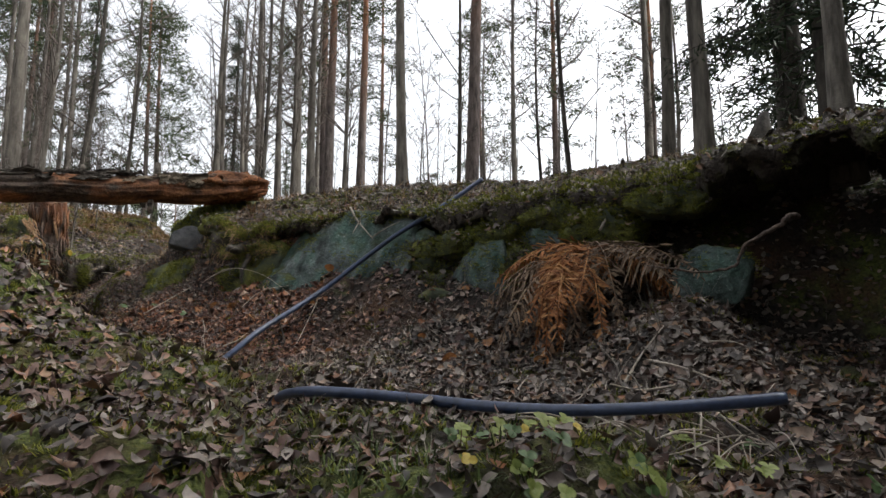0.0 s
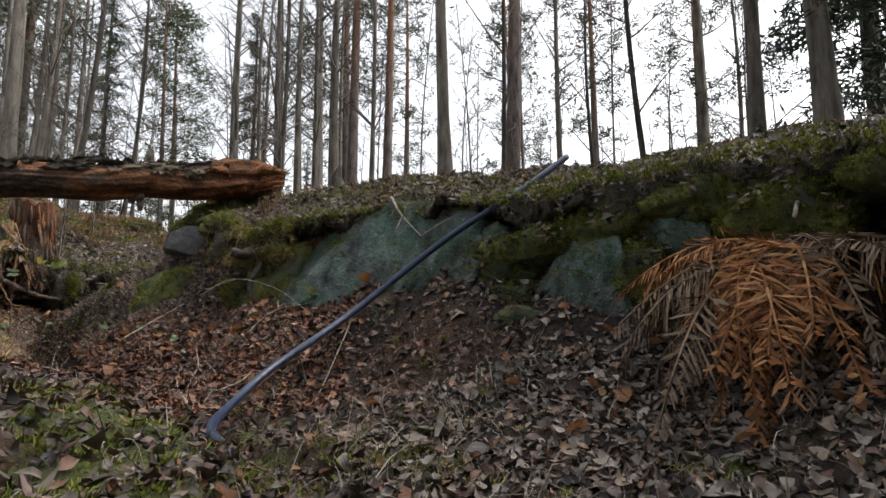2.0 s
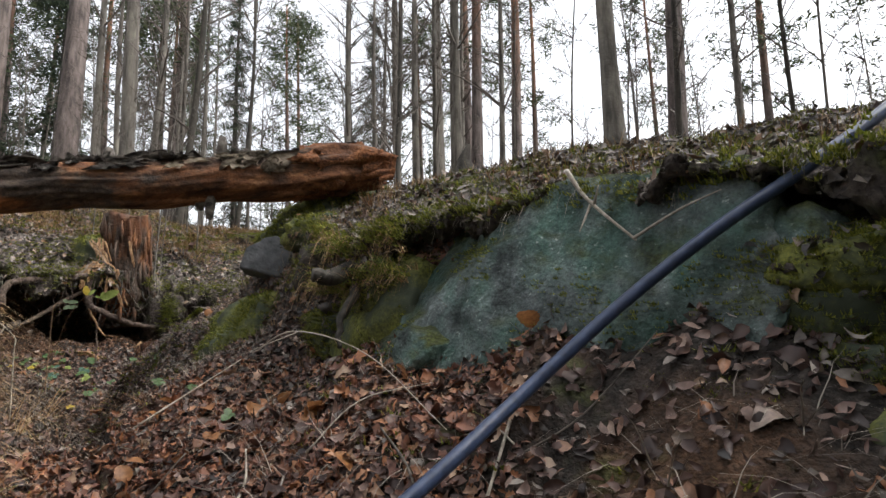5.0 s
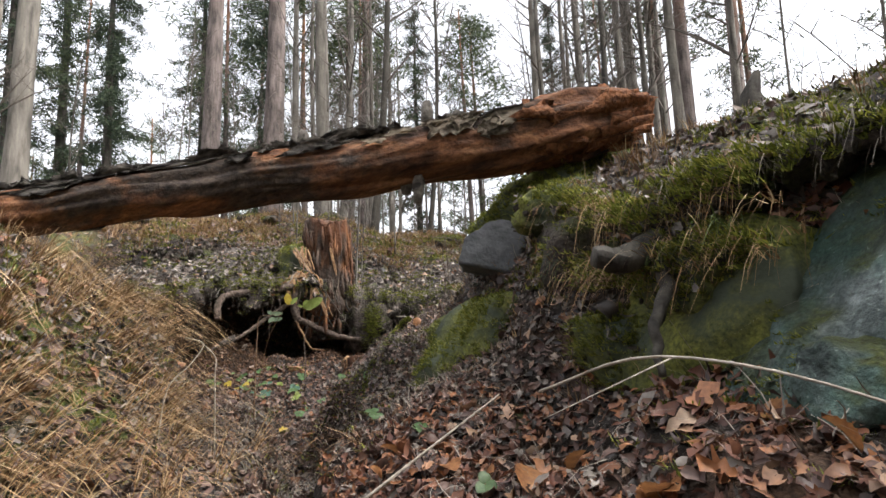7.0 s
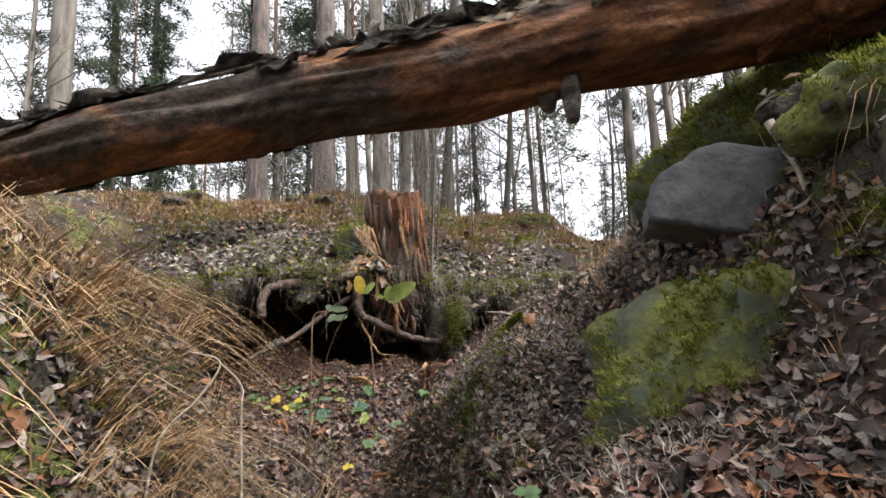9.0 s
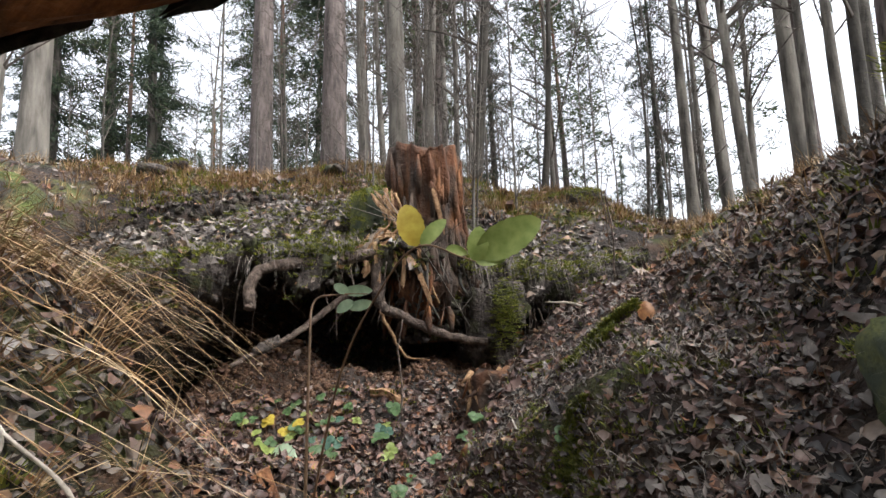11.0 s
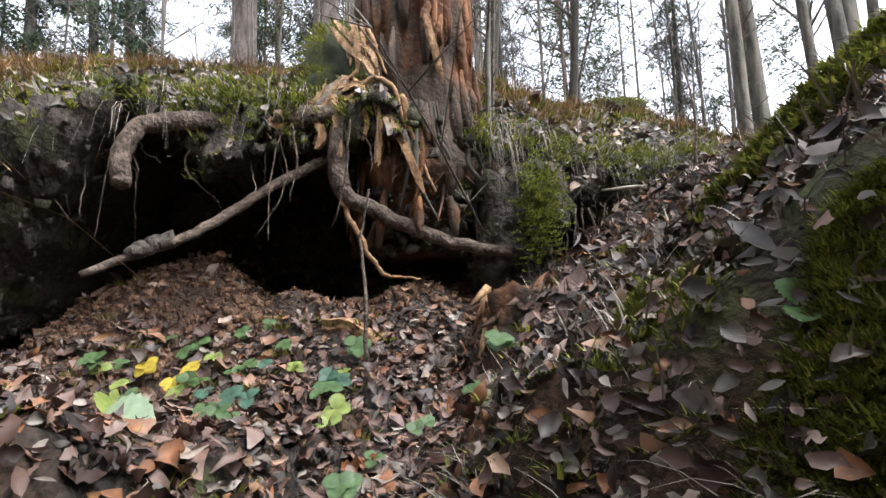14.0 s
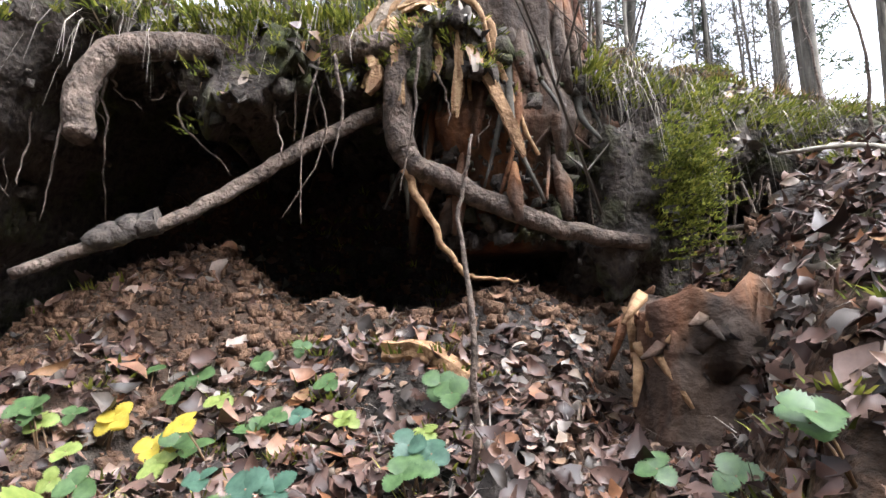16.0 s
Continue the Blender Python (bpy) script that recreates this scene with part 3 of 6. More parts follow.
def fallen_log():
    log = new("fallen_log")
    a, b = Vector((-2.72, 8.1, 2.86)), Vector((-8.2, 5.55, 2.25))

    def sag(f):
        return -0.09 * math.exp(-((f - 0.2) / 0.27) ** 2)

    n = 90
    path = [tuple(a.lerp(b, i / n) + Vector((0, 0, sag(i / n) + 0.012 * math.sin(i * 0.4)))) for i in range(n + 1)]
    rad = [(0.185 - 0.045 * i / n + 0.03 * math.exp(-(i / n / 0.12) ** 2)) * min(1.05, 0.7 + i * 0.07) for i in range(n + 1)]
    part("trunk", tube(path, rad, 72, 0.2, 4, True, 3.2, 0.9), M_LOG, log)
    rng = random.Random(8)
    d = (b - a).normalized()
    side = d.cross(Vector((0, 0, 1))).normalized()
    # plates of bark that still cling to the upper side
    for i in range(96):
        s = rng.uniform(0.06, 0.9)
        ang = rng.uniform(0.3, 2.6) if i % 4 else rng.uniform(-0.6, 0.4)
        w, ln, r0 = rng.uniform(0.3, 0.9), rng.uniform(0.1, 0.7), (0.19 - 0.045 * s) * 1.0
        curled, coat = 0.03, M_BARK_LOG
        if i >= 64:
            # curled black bark along the crest, pale flakes near the broken end
            s, ang, w, ln, curled = rng.uniform(0.16, 0.8), rng.uniform(1.5, 2.0), rng.uniform(0.3, 0.55), rng.uniform(0.15, 0.5), 0.075
        if i >= 84:
            s, ang, w, ln, curled, coat = rng.uniform(0.13, 0.27), rng.uniform(1.9, 3.1), rng.uniform(0.3, 0.7), rng.uniform(0.1, 0.26), 0.02, M_PALEBARK
            r0 = 0.205 - 0.045 * s
        c = a.lerp(b, s) + Vector((0, 0, sag(s)))
        bm = bmesh.new()
        grid = []
        for u in range(7):
            row = []
            for v in range(6):
                aa = ang + (v / 5 - 0.5) * w * (1 + 0.5 * rng.uniform(-1, 1))
                lift = 0.012 + 0.018 * rng.random() + (curled if v in (0, 5) else 0) * rng.random()
                q = c + d * (u / 6 - 0.5) * ln * (1 + 0.45 * rng.uniform(-1, 1)) + (side * math.cos(aa) + Vector((0, 0, 1)) * math.sin(aa)) * (r0 + lift)
                row.append(bm.verts.new(q))
            grid.append(row)
        for u in range(6):
            for v in range(5):
                bm.faces.new((grid[u][v], grid[u + 1][v], grid[u + 1][v + 1], grid[u][v + 1]))
        bmesh.ops.solidify(bm, geom=bm.faces[:], thickness=0.012)
        part("bark_plate", bm, coat, log, "pale beige bark flake" if coat is M_PALEBARK else "")
    # splintered red end and stubs
    tip = [tuple(a - d * (0.1 - 0.06 * i) + Vector((0, 0, -0.03 - 0.004 * i))) for i in range(14)]
    bm = tube(tip, [0.05, 0.11, 0.15, 0.18] + [0.2 - 0.001 * i for i in range(10)], 44, 0.55, 9, True, 2.4, 4.0)
    for v in bm.verts:
        v.co += d * 0.16 * noise.noise(v.co * 9) + Vector((0, 0, 0.05 * noise.noise(v.co * 13)))
    part("broken_end", bm, M_REDROT, log, "crumbling orange-red rotten end")
    for i in range(34):
        th, rr = rng.uniform(0, 6.283), 0.17 * math.sqrt(rng.random())
        o = a + side * math.cos(th) * rr + Vector((0, 0, math.sin(th) * rr - 0.05)) + d * 0.2
        e = o - d * rng.uniform(0.12, 0.32) + Vector((rng.uniform(-0.06, 0.06), 0, rng.uniform(-0.05, 0.08)))
        part("splinter", tube([o, o.lerp(e, 0.5), e], [0.05, 0.04, 0.012], 6, 0.5, i, True), M_REDROT, log)
    for s, ang, ln in ((0.215, 1.55, 0.12), (0.225, 4.5, 0.2), (0.24, 4.7, 0.1), (0.36, 1.5, 0.08)):
        c = a.lerp(b, s) + Vector((0, 0, -0.03))
        q = side * math.cos(ang) + Vector((0, 0, 1)) * math.sin(ang)
        part("branch_stub", tube([c + q * 0.12, c + q * (0.2 + ln * 0.5), c + q * (0.2 + ln)], [0.045, 0.04, 0.028], 8, 0.3, 3), M_BARK_LOG, log)
    return tagged(log, "rotten fallen tree trunk with peeling bark across the gully", "log")


fallen_log()


# ---- stump ----
def jagged(bm, above, amount, freq=9.0):
    """Break the upper rim of a stump unevenly."""
    for v in bm.verts:
        if v.co.z > above:
            v.co.z += amount * (noise.noise(v.co * freq) * 1.3 - 0.25)
    return bm


def stump():
    ob = new("tree_stump")
    ob.location = (-6.75, 9.55, 1.95)
    rng = random.Random(3)
    path = [(0.0, 0.0, z) for z in np.linspace(-0.5, 0.93, 54)]
    rad = [0.25 + 0.09 * math.exp(-abs(p[2] + 0.1) / 0.2) - 0.25 * max(-0.15 - p[2], 0) for p in path]
    part("trunk", jagged(tube(path, rad, 56, 0.3, 2, True, 3.2, 0.8), 0.8, 0.09), M_STUMP, ob)
    # loose vertical strips of rotten wood on its sides and rim
    for i in range(110):
        th = rng.uniform(0, 6.283)
        z0, ln = rng.uniform(-0.5, 0.6), rng.uniform(0.12, 0.4)
        r = 0.265 + 0.08 * math.exp(-max(z0 + 0.1, 0) / 0.2)
        o, e = Vector((math.cos(th) * r, math.sin(th) * r, z0)), Vector((math.cos(th) * (0.285), math.sin(th) * 0.285, min(z0 + ln, 0.97)))
        part("wood_strip", tube([o, o.lerp(e, 0.5) + Vector((rng.uniform(-0.02, 0.02), rng.uniform(-0.02, 0.02), 0)), e], [0.012, 0.028, 0.008], 5, 0.4, i), M_STUMP, ob)
    for i in range(44):
        th = rng.uniform(0, 6.283)
        c, e = math.cos(th), math.sin(th)
        r, low = rng.uniform(0.27, 0.36), rng.uniform(0.1, 0.4)
        thick = rng.uniform(0.008, 0.024)
        part("root", tube(spline([(c * 0.24, e * 0.24, 0.2), (c * 0.3, e * 0.3, 0.02), (c * r + rng.uniform(-0.04, 0.04), e * r + rng.uniform(-0.04, 0.04), -low * 0.5), (c * r + rng.uniform(-0.09, 0.09), e * r + rng.uniform(-0.09, 0.09), -low)], 5),
                          [thick * (1 - 0.75 * k / 15) for k in range(16)], 6, 0.7, i, True, 1.5, 9), M_DARKBARK if i % 3 else M_STUMP, ob)
    return tagged(ob, "weathered reddish-brown rotten tree stump above an undercut bank", "stump")


stump()


def signed(x, y):
    d, _ = along(RIM, x, y)
    return np.where(in_gully(x, y), -d, d)


# ---- rocks ----
def boulder(name, place, size, turn, seed, label, mat=None, rough=0.1, tilt=(0, 0), cuts=5, round_off=0.55, parent=None, grid=15):
    """A weathered rock: a rounded block split by flat cleavage planes, then roughened."""
    rng = random.Random(seed)
    bm = bmesh.new()
    bmesh.ops.create_cube(bm, size=2.0)
    bmesh.ops.subdivide_edges(bm, edges=bm.edges[:], cuts=grid, use_grid_fill=True)
    planes = []
    for _ in range(cuts):
        n = Vector((rng.gauss(0, 1), rng.gauss(0, 1), rng.gauss(0, 0.8))).normalized()
        planes.append((n, rng.uniform(0.72, 0.95)))
    for v in bm.verts:
        p = v.co.lerp(v.co.normalized() * 1.15, round_off)
        for n, k in planes:
            over = p.dot(n) - k
            if over > 0:
                p = p - n * over * 0.92
        q = Vector((p.x * size[0], p.y * size[1], p.z * size[2]))
        f = 1.3 * noise.fractal(q * 3.2 + Vector((seed * 7.3, 0, 0)), 0.8, 2.1, 5)
        g = noise.noise(q * 14 + Vector((0, seed, 0)))
        v.co = q * (1 + rough * f) + q.normalized() * (0.016 * g + 0.008 * noise.noise(q * 31))
    me = mesh_from(bm, name, mat or M_ROCK)
    me.polygons.foreach_set("use_smooth", [True] * len(me.polygons))
    ob = new(name, me)
    ob.matrix_basis = pose(*place, tilt[0], tilt[1], turn)
    ob.parent = parent
    return tagged(ob, label, "rock") if parent is None else ob


M_GREYROCK = material("grey_split_stone", plain((0.05, 0.052, 0.055), (0.115, 0.118, 0.12), 14), 0.8, 0.4, 30)
M_MOSSROCK = material("mossy_stone", lambda t, b: t.links.new(mix(t, step(t, noise_node(t, 3.5, 6), 0.42, 0.6), ramp(t, noise_node(t, 60, 5), [(0.3, (0.03, 0.038, 0.01)), (0.7, (0.19, 0.19, 0.04))]), (0.05, 0.06, 0.04)), b.inputs["Base Color"]), 0.9, 0.6, 24)
M_EARTH = material("bank_earth", lambda t, b: t.links.new(mix(t, step(t, noise_node(t, 5, 5), 0.5, 0.65), ramp(t, noise_node(t, 40, 8), [(0.3, (0.016, 0.0135, 0.012)), (0.7, (0.09, 0.072, 0.06))]), ramp(t, noise_node(t, 60, 5), [(0.3, (0.018, 0.022, 0.008)), (0.7, (0.06, 0.062, 0.02))])), b.inputs["Base Color"]), 0.95, 1.0, 40)

M_REDEARTH = material("red_earth", plain((0.04, 0.022, 0.014), (0.2, 0.115, 0.07), 22), 0.95, 1.0, 60)
face = tagged(new("rock_face"), "large grey-green lichened rock face under turf", "rock")
boulder("slab", (-1.14, 6.56, 1.5), (1.1, 0.36, 0.54), -27, 5, "", rough=0.05, cuts=2, round_off=0.16, parent=face, tilt=(-22, 2), grid=40)
boulder("slab", (-0.2, 6.02, 1.42), (0.34, 0.3, 0.36), -34, 6, "", rough=0.1, cuts=4, round_off=0.25, parent=face, tilt=(-24, 5))
boulder("boulder", (0.44, 5.5, 1.27), (0.37, 0.28, 0.36), -38, 7, "dark greenish rock beside the dead fern", round_off=0.4)
boulder("boulder", (0.98, 5.32, 1.62), (0.28, 0.22, 0.22), -40, 8, "small green lichened rock under mossy turf")
boulder("boulder", (1.9, 4.05, 1.2), (0.26, 0.22, 0.2), -45, 9, "pale lichened rock in the dark undercut")
boulder("split_block", (-3.48, 7.95, 1.95), (0.33, 0.26, 0.17), 20, 14, "grey angular split stone block", M_GREYROCK, 0.03, (-8, 14), 5, 0.1)
boulder("mossy_boulder", (-3.5, 7.76, 1.2), (0.56, 0.44, 0.46), 18, 17, "dark boulder covered in green moss and lichen", M_MOSSROCK, 0.12, (0, -16), 4, 0.5)
boulder("mossy_boulder", (-3.3, 8.4, 2.27), (0.62, 0.44, 0.33), 20, 19, "rounded rock with thick yellow-green moss", M_MOSSROCK, 0.14, (0, -24), 3, 0.85)
# earth colour makes this rock read as the black shade of a recess
boulder("boulder", (-2.75, 7.55, 1.8), (0.34, 0.3, 0.36), 35, 22, "earth-dark rock for the shaded recess under hanging grass", M_EARTH, 0.2)
boulder("moss_mound", (-3.02, 7.54, 2.14), (0.2, 0.17, 0.13), 20, 75, "mossy turf clump overhanging dark rock", M_MOSSROCK, 0.3, (0, -10), 1, 0.8)["category"] = "turf"
boulder("boulder", (-2.15, 6.95, 1.45), (0.4, 0.3, 0.36), -20, 24, "mossy rock with deep shaded cracks", M_MOSSROCK)
boulder("stone", (-1.78, 6.38, 1.3), (0.16, 0.13, 0.11), 10, 27, "small pale bluish stone at the rock's foot")
boulder("mossy_boulder", (-0.55, 5.75, 1.17), (0.26, 0.15, 0.09), -20, 29, "low mossy stone below the rock face", M_MOSSROCK)
boulder("mossy_boulder", (-0.05, 5.45, 1.1), (0.22, 0.14, 0.1), -30, 30, "low stone under green moss", M_MOSSROCK)

for k, (x, y, z, sx, sy, sz) in enumerate(((0.1, 5.72, 1.62, 0.42, 0.2, 0.12), (0.62, 5.45, 1.72, 0.34, 0.2, 0.12), (-0.2, 5.9, 1.42, 0.3, 0.2, 0.2), (1.1, 5.12, 1.82, 0.36, 0.2, 0.12), (-0.12, 5.78, 1.2, 0.32, 0.22, 0.14),
                                          (0.68, 5.3, 1.36, 0.22, 0.18, 0.2), (-2.2, 6.86, 1.66, 0.2, 0.15, 0.16), (-2.5, 7.0, 1.36, 0.2, 0.16, 0.14), (-2.85, 7.4, 1.7, 0.22, 0.16, 0.14), (1.4, 4.8, 1.6, 0.3, 0.22, 0.24), (1.8, 4.75, 1.98, 0.32, 0.26, 0.1), (2.3, 4.3, 2.05, 0.3, 0.26, 0.12), (2.85, 4.1, 2.2, 0.2, 0.18, 0.16), (1.75, 4.3, 1.78, 0.25, 0.2, 0.12))):
    boulder("moss_mound", (x, y, z), (sx, sy, sz), -30, 50 + k, "mossy lump of turf and earth between rocks", M_MOSSROCK, 0.3, (0, 8 * (k % 3 - 1)), 1, 0.8)["category"] = "turf"

rh = random.Random(77)
for k in range(26):
    x, y = rh.uniform(-10.5, -6.2), rh.uniform(8.6, 12.5)
    if float(signed(np.array([x]), np.array([y]))[0]) > 0.5:
        boulder("moss_mound", (x, y, gz(x, y) + 0.01), (rh.uniform(0.1, 0.24), rh.uniform(0.1, 0.2), rh.uniform(0.05, 0.1)), rh.uniform(0, 180), 90 + k, "mossy hummock on the leafy slope", M_EARTH, 0.3, (0, 0), 0, 0.9)["category"] = "turf"


# ---- overhanging turf edges ----
LIPS = []


def overhang(name, line, label, seed, slope=0.35):
    """A ragged turf lip: x, y of its front edge, top, bottom, and how far it reaches back (towards dx, dy)."""
    fine = spline(line, 26)
    n = len(fine)
    verts, faces = [], []
    prof = 30
    for i, (x, y, top, bottom, back) in enumerate(fine):
        a, b = fine[max(i - 1, 0)], fine[min(i + 1, n - 1)]
        tx, ty = b[0] - a[0], b[1] - a[1]
        ln = math.hypot(tx, ty)
        ox, oy = ty / ln, -tx / ln
        for k in range(prof):
            s = k / (prof - 1)
            if s < 0.45:
                u = s / 0.45
                depth, z = back * (1 - u), top + slope * back * (1 - u) - 0.03 * u * u
            elif s < 0.62:
                u = (s - 0.45) / 0.17
                depth, z = -0.04 * math.sin(u * math.pi), top + (bottom - top) * u
            else:
                u = (s - 0.62) / 0.38
                depth, z = back * u, bottom + 0.05 * math.sin(u * 3)
            w = Vector((x * 4, y * 4, z * 4 + seed))
            depth += 0.22 * noise.noise(w * 0.45) + 0.13 * noise.noise(w) + 0.09 * noise.noise(w * 2.6) + 0.05 * noise.noise(w * 6.5)
            z += ((0.13 if s < 0.5 else 0.26) * noise.noise(Vector((x * 2.2, y * 2.2, seed))) + 0.1 * noise.noise(w * 1.2 + Vector((5, 0, 0))) + 0.09 * noise.noise(w * 2.9) + 0.05 * noise.noise(w * 7.1)) * (0.35 if s < 0.45 else 1)
            verts.append((x + ox * depth, y + oy * depth, z))
    for i in range(n - 1):
        for k in range(prof - 1):
            q = i * prof + k
            faces.append((q + prof, q + prof + 1, q + 1, q))
        q = i * prof
        faces.append((q + 2 * prof - 1, q + prof, q, q + prof - 1))
    faces += [tuple(range(prof)), tuple(range((n - 1) * prof, n * prof))[::-1]]
    ob = new(name, raw(name, verts, faces, M_EARTH))
    LIPS.append(ob)
    return tagged(ob, label, "bank", kind="structure")


overhang("bank_end", [(-5.78, 11.3, 2.12, 1.98, 0.6), (-6.0, 10.5, 1.98, 1.62, 0.6), (-6.2, 10.0, 1.95, 1.5, 0.65), (-6.42, 9.55, 2.05, 1.6, 0.6), (-6.75, 9.15, 2.1, 1.92, 0.9),
                      (-7.05, 8.75, 2.08, 1.95, 0.95), (-7.38, 8.42, 2.04, 1.8, 0.95), (-7.75, 8.1, 2.02, 1.3, 0.8), (-8.25, 7.8, 2.0, 1.1, 0.7), (-8.8, 7.55, 1.98, 1.0, 0.7), (-9.3, 7.3, 1.95, 1.0, 0.5)], "undercut earth bank with turf and hanging roots", 1, 0.6)
overhang("bank_right", [(4.0, 1.8, 1.95, 1.7, 1.2), (3.3, 2.6, 2.05, 1.8, 1.25), (2.6, 3.35, 2.08, 1.86, 1.2), (2.0, 3.95, 2.05, 1.82, 1.0), (1.55, 4.45, 2.02, 1.78, 0.8), (1.0, 5.0, 2.02, 1.85, 0.6), (0.3, 5.5, 2.0, 1.85, 0.5),
                        (-0.34, 6.02, 2.0, 1.9, 0.5), (-1.06, 6.44, 2.02, 1.93, 0.5), (-1.74, 6.72, 2.04, 1.9, 0.5), (-2.3, 6.8, 2.0, 1.75, 0.5), (-2.8, 7.3, 2.15, 1.9, 0.5), (-3.2, 7.75, 2.3, 2.15, 0.5)],
         "mossy turf edge overhanging the rock face", 2)
boulder("root_mass", (-6.42, 9.84, 1.6), (0.2, 0.22, 0.4), 40, 41, "dark earth and root mass under the stump", M_EARTH, 0.5, cuts=0, round_off=1.0)
boulder("moss_cushion", (-6.98, 9.32, 2.35), (0.2, 0.2, 0.24), 10, 43, "dark mossy bark slab leaning beside the stump", M_MOSSROCK, 0.15)


# ---- roots ----
def root(points, r0, r1, label, name="root", mat=None, sides=10, seed=1, wob=0.18):
    pts = spline(points, 8)
    n = len(pts)
    pts = [(x + 0.012 * noise.noise(Vector((i * 0.4, seed, 0))), y + 0.012 * noise.noise(Vector((i * 0.4, seed, 5))), z + 0.012 * noise.noise(Vector((i * 0.4, seed, 9)))) for i, (x, y, z) in enumerate(pts)]
    me = mesh_from(tube(pts, [r0 + (r1 - r0) * i / (n - 1) for i in range(n)], sides, wob, seed, True, 1.5, 6.0), name, mat or M_ROOT)
    me.polygons.foreach_set("use_smooth", [True] * len(me.polygons))
    return tagged(new(name, me), label, name.split("_")[-1])


root([(-6.7, 9.25, 2.1), (-6.84, 9.02, 2.06), (-6.98, 8.84, 2.02), (-7.1, 8.62, 2.0), (-7.18, 8.44, 1.96), (-7.21, 8.36, 1.85), (-7.2, 8.35, 1.7)], 0.045, 0.034, "thick bowed root along the undercut edge", seed=2)
root([(-6.74, 9.16, 2.2), (-6.8, 9.08, 1.98), (-6.8, 9.08, 1.78), (-6.77, 9.11, 1.69), (-6.71, 9.18, 1.65), (-6.58, 9.32, 1.55), (-6.43, 9.45, 1.48), (-6.28, 9.6, 1.44)], 0.05, 0.024, "thick hanging root bending into the earth", seed=3)
root([(-6.79, 9.08, 1.68), (-6.74, 9.14, 1.52), (-6.69, 9.2, 1.38), (-6.65, 9.24, 1.35), (-6.56, 9.32, 1.34)], 0.014, 0.004, "thin pale root with bent tip", seed=4, mat=M_SPLINT)
root([(-6.85, 9.15, 1.92), (-6.96, 8.9, 1.77), (-7.02, 8.75, 1.65), (-7.08, 8.62, 1.55), (-7.12, 8.52, 1.49), (-7.17, 8.4, 1.44), (-7.22, 8.24, 1.36)], 0.025, 0.014, "low slanting root in the hollow", seed=5)
root([(-7.12, 8.52, 1.5), (-7.15, 8.45, 1.47), (-7.18, 8.38, 1.44)], 0.04, 0.026, "earth-crusted knot on a root", "root", M_EARTH, seed=6, wob=0.5)
for k, pts in enumerate(([(-6.8, 9.1, 2.24), (-6.72, 9.15, 2.2), (-6.66, 9.23, 2.1), (-6.65, 9.24, 1.86)], [(-6.8, 9.1, 2.22), (-6.7, 9.16, 2.14), (-6.69, 9.2, 2.02)], [(-6.86, 9.02, 2.05), (-6.8, 9.06, 2.18), (-6.72, 9.12, 2.26)],
                         [(-6.6, 9.27, 2.15), (-6.56, 9.3, 1.95), (-6.5, 9.36, 1.72)], [(-6.75, 9.1, 2.12), (-6.68, 9.16, 2.22), (-6.6, 9.22, 2.18), (-6.57, 9.25, 2.02)], [(-6.74, 9.2, 2.5), (-6.68, 9.2, 2.38), (-6.64, 9.22, 2.25)],
                         [(-6.82, 9.2, 2.55), (-6.8, 9.14, 2.4), (-6.76, 9.12, 2.3)])):
    root(pts, 0.022 - 0.0015 * k, 0.006, "torn orange wood splinter below the stump", "wood_splinter", M_SPLINT, 6, 10 + k, 0.4)
rr = random.Random(17)
for k in range(46):
    s = rr.random()
    line = [(-7.75, 8.0, 1.75), (-7.35, 8.4, 1.9), (-6.75, 9.15, 1.95), (-6.2, 10.0, 1.6), (-5.9, 10.7, 1.75)]
    j = min(int(s * 4), 3)
    o = Vector(line[j]).lerp(Vector(line[j + 1]), s * 4 - j) + Vector((rr.uniform(-0.05, 0.1), rr.uniform(-0.1, 0.05), 0.05))
    ln = rr.uniform(0.12, 0.5)
    root([tuple(o), (o.x + rr.uniform(-0.04, 0.04), o.y + rr.uniform(-0.04, 0.04), o.z - ln * 0.5), (o.x + rr.uniform(-0.1, 0.1), o.y + rr.uniform(-0.1, 0.1), o.z - ln)], rr.uniform(0.003, 0.008), 0.0015,
         "thin root hanging from the undercut bank", "hanging_root", M_ROOT, 5, k + 60)["group"] = "hanging roots"
root([(2.1, 3.3, 1.5), (1.98, 3.18, 1.48), (1.92, 3.22, 1.42), (1.78, 3.3, 1.33), (1.72, 3.33, 1.21), (1.56, 3.41, 1.18), (1.28, 3.53, 1.23)], 0.017, 0.005, "pale bare root bending out of the dark bank", seed=31)




# ---- small rotten stump and wood on the floor ----
def broken_stump():
    ob = new("rotten_stump")
    ob.location = (-6.08, 9.42, gz(-6.08, 9.42) - 0.05)
    ob.scale = (1.25, 1.25, 1.05)
    rng = random.Random(12)
    part("trunk", jagged(tube([(0.02 * math.sin(z * 9), 0, z) for z in np.linspace(0, 0.36, 18)], [0.17 - 0.03 * i / 18 for i in range(18)], 36, 0.4, 6, True, 2.2, 3), 0.2, 0.08, 19), M_STUMP, ob)
    for i in range(60):
        th = rng.uniform(0, 6.283)
        c = Vector((math.cos(th) * 0.145, math.sin(th) * 0.145, rng.uniform(0.2, 0.36)))
        part("splinter", tube([c, c + Vector((rng.uniform(-0.06, 0.08), rng.uniform(-0.08, 0.04), rng.uniform(-0.16, 0.04)))], [0.016, 0.004], 5, 0.3, i), M_SPLINT if i % 2 else M_STUMP, ob)
    return tagged(ob, "small broken rotten stump with orange splinters", "stump")


broken_stump()


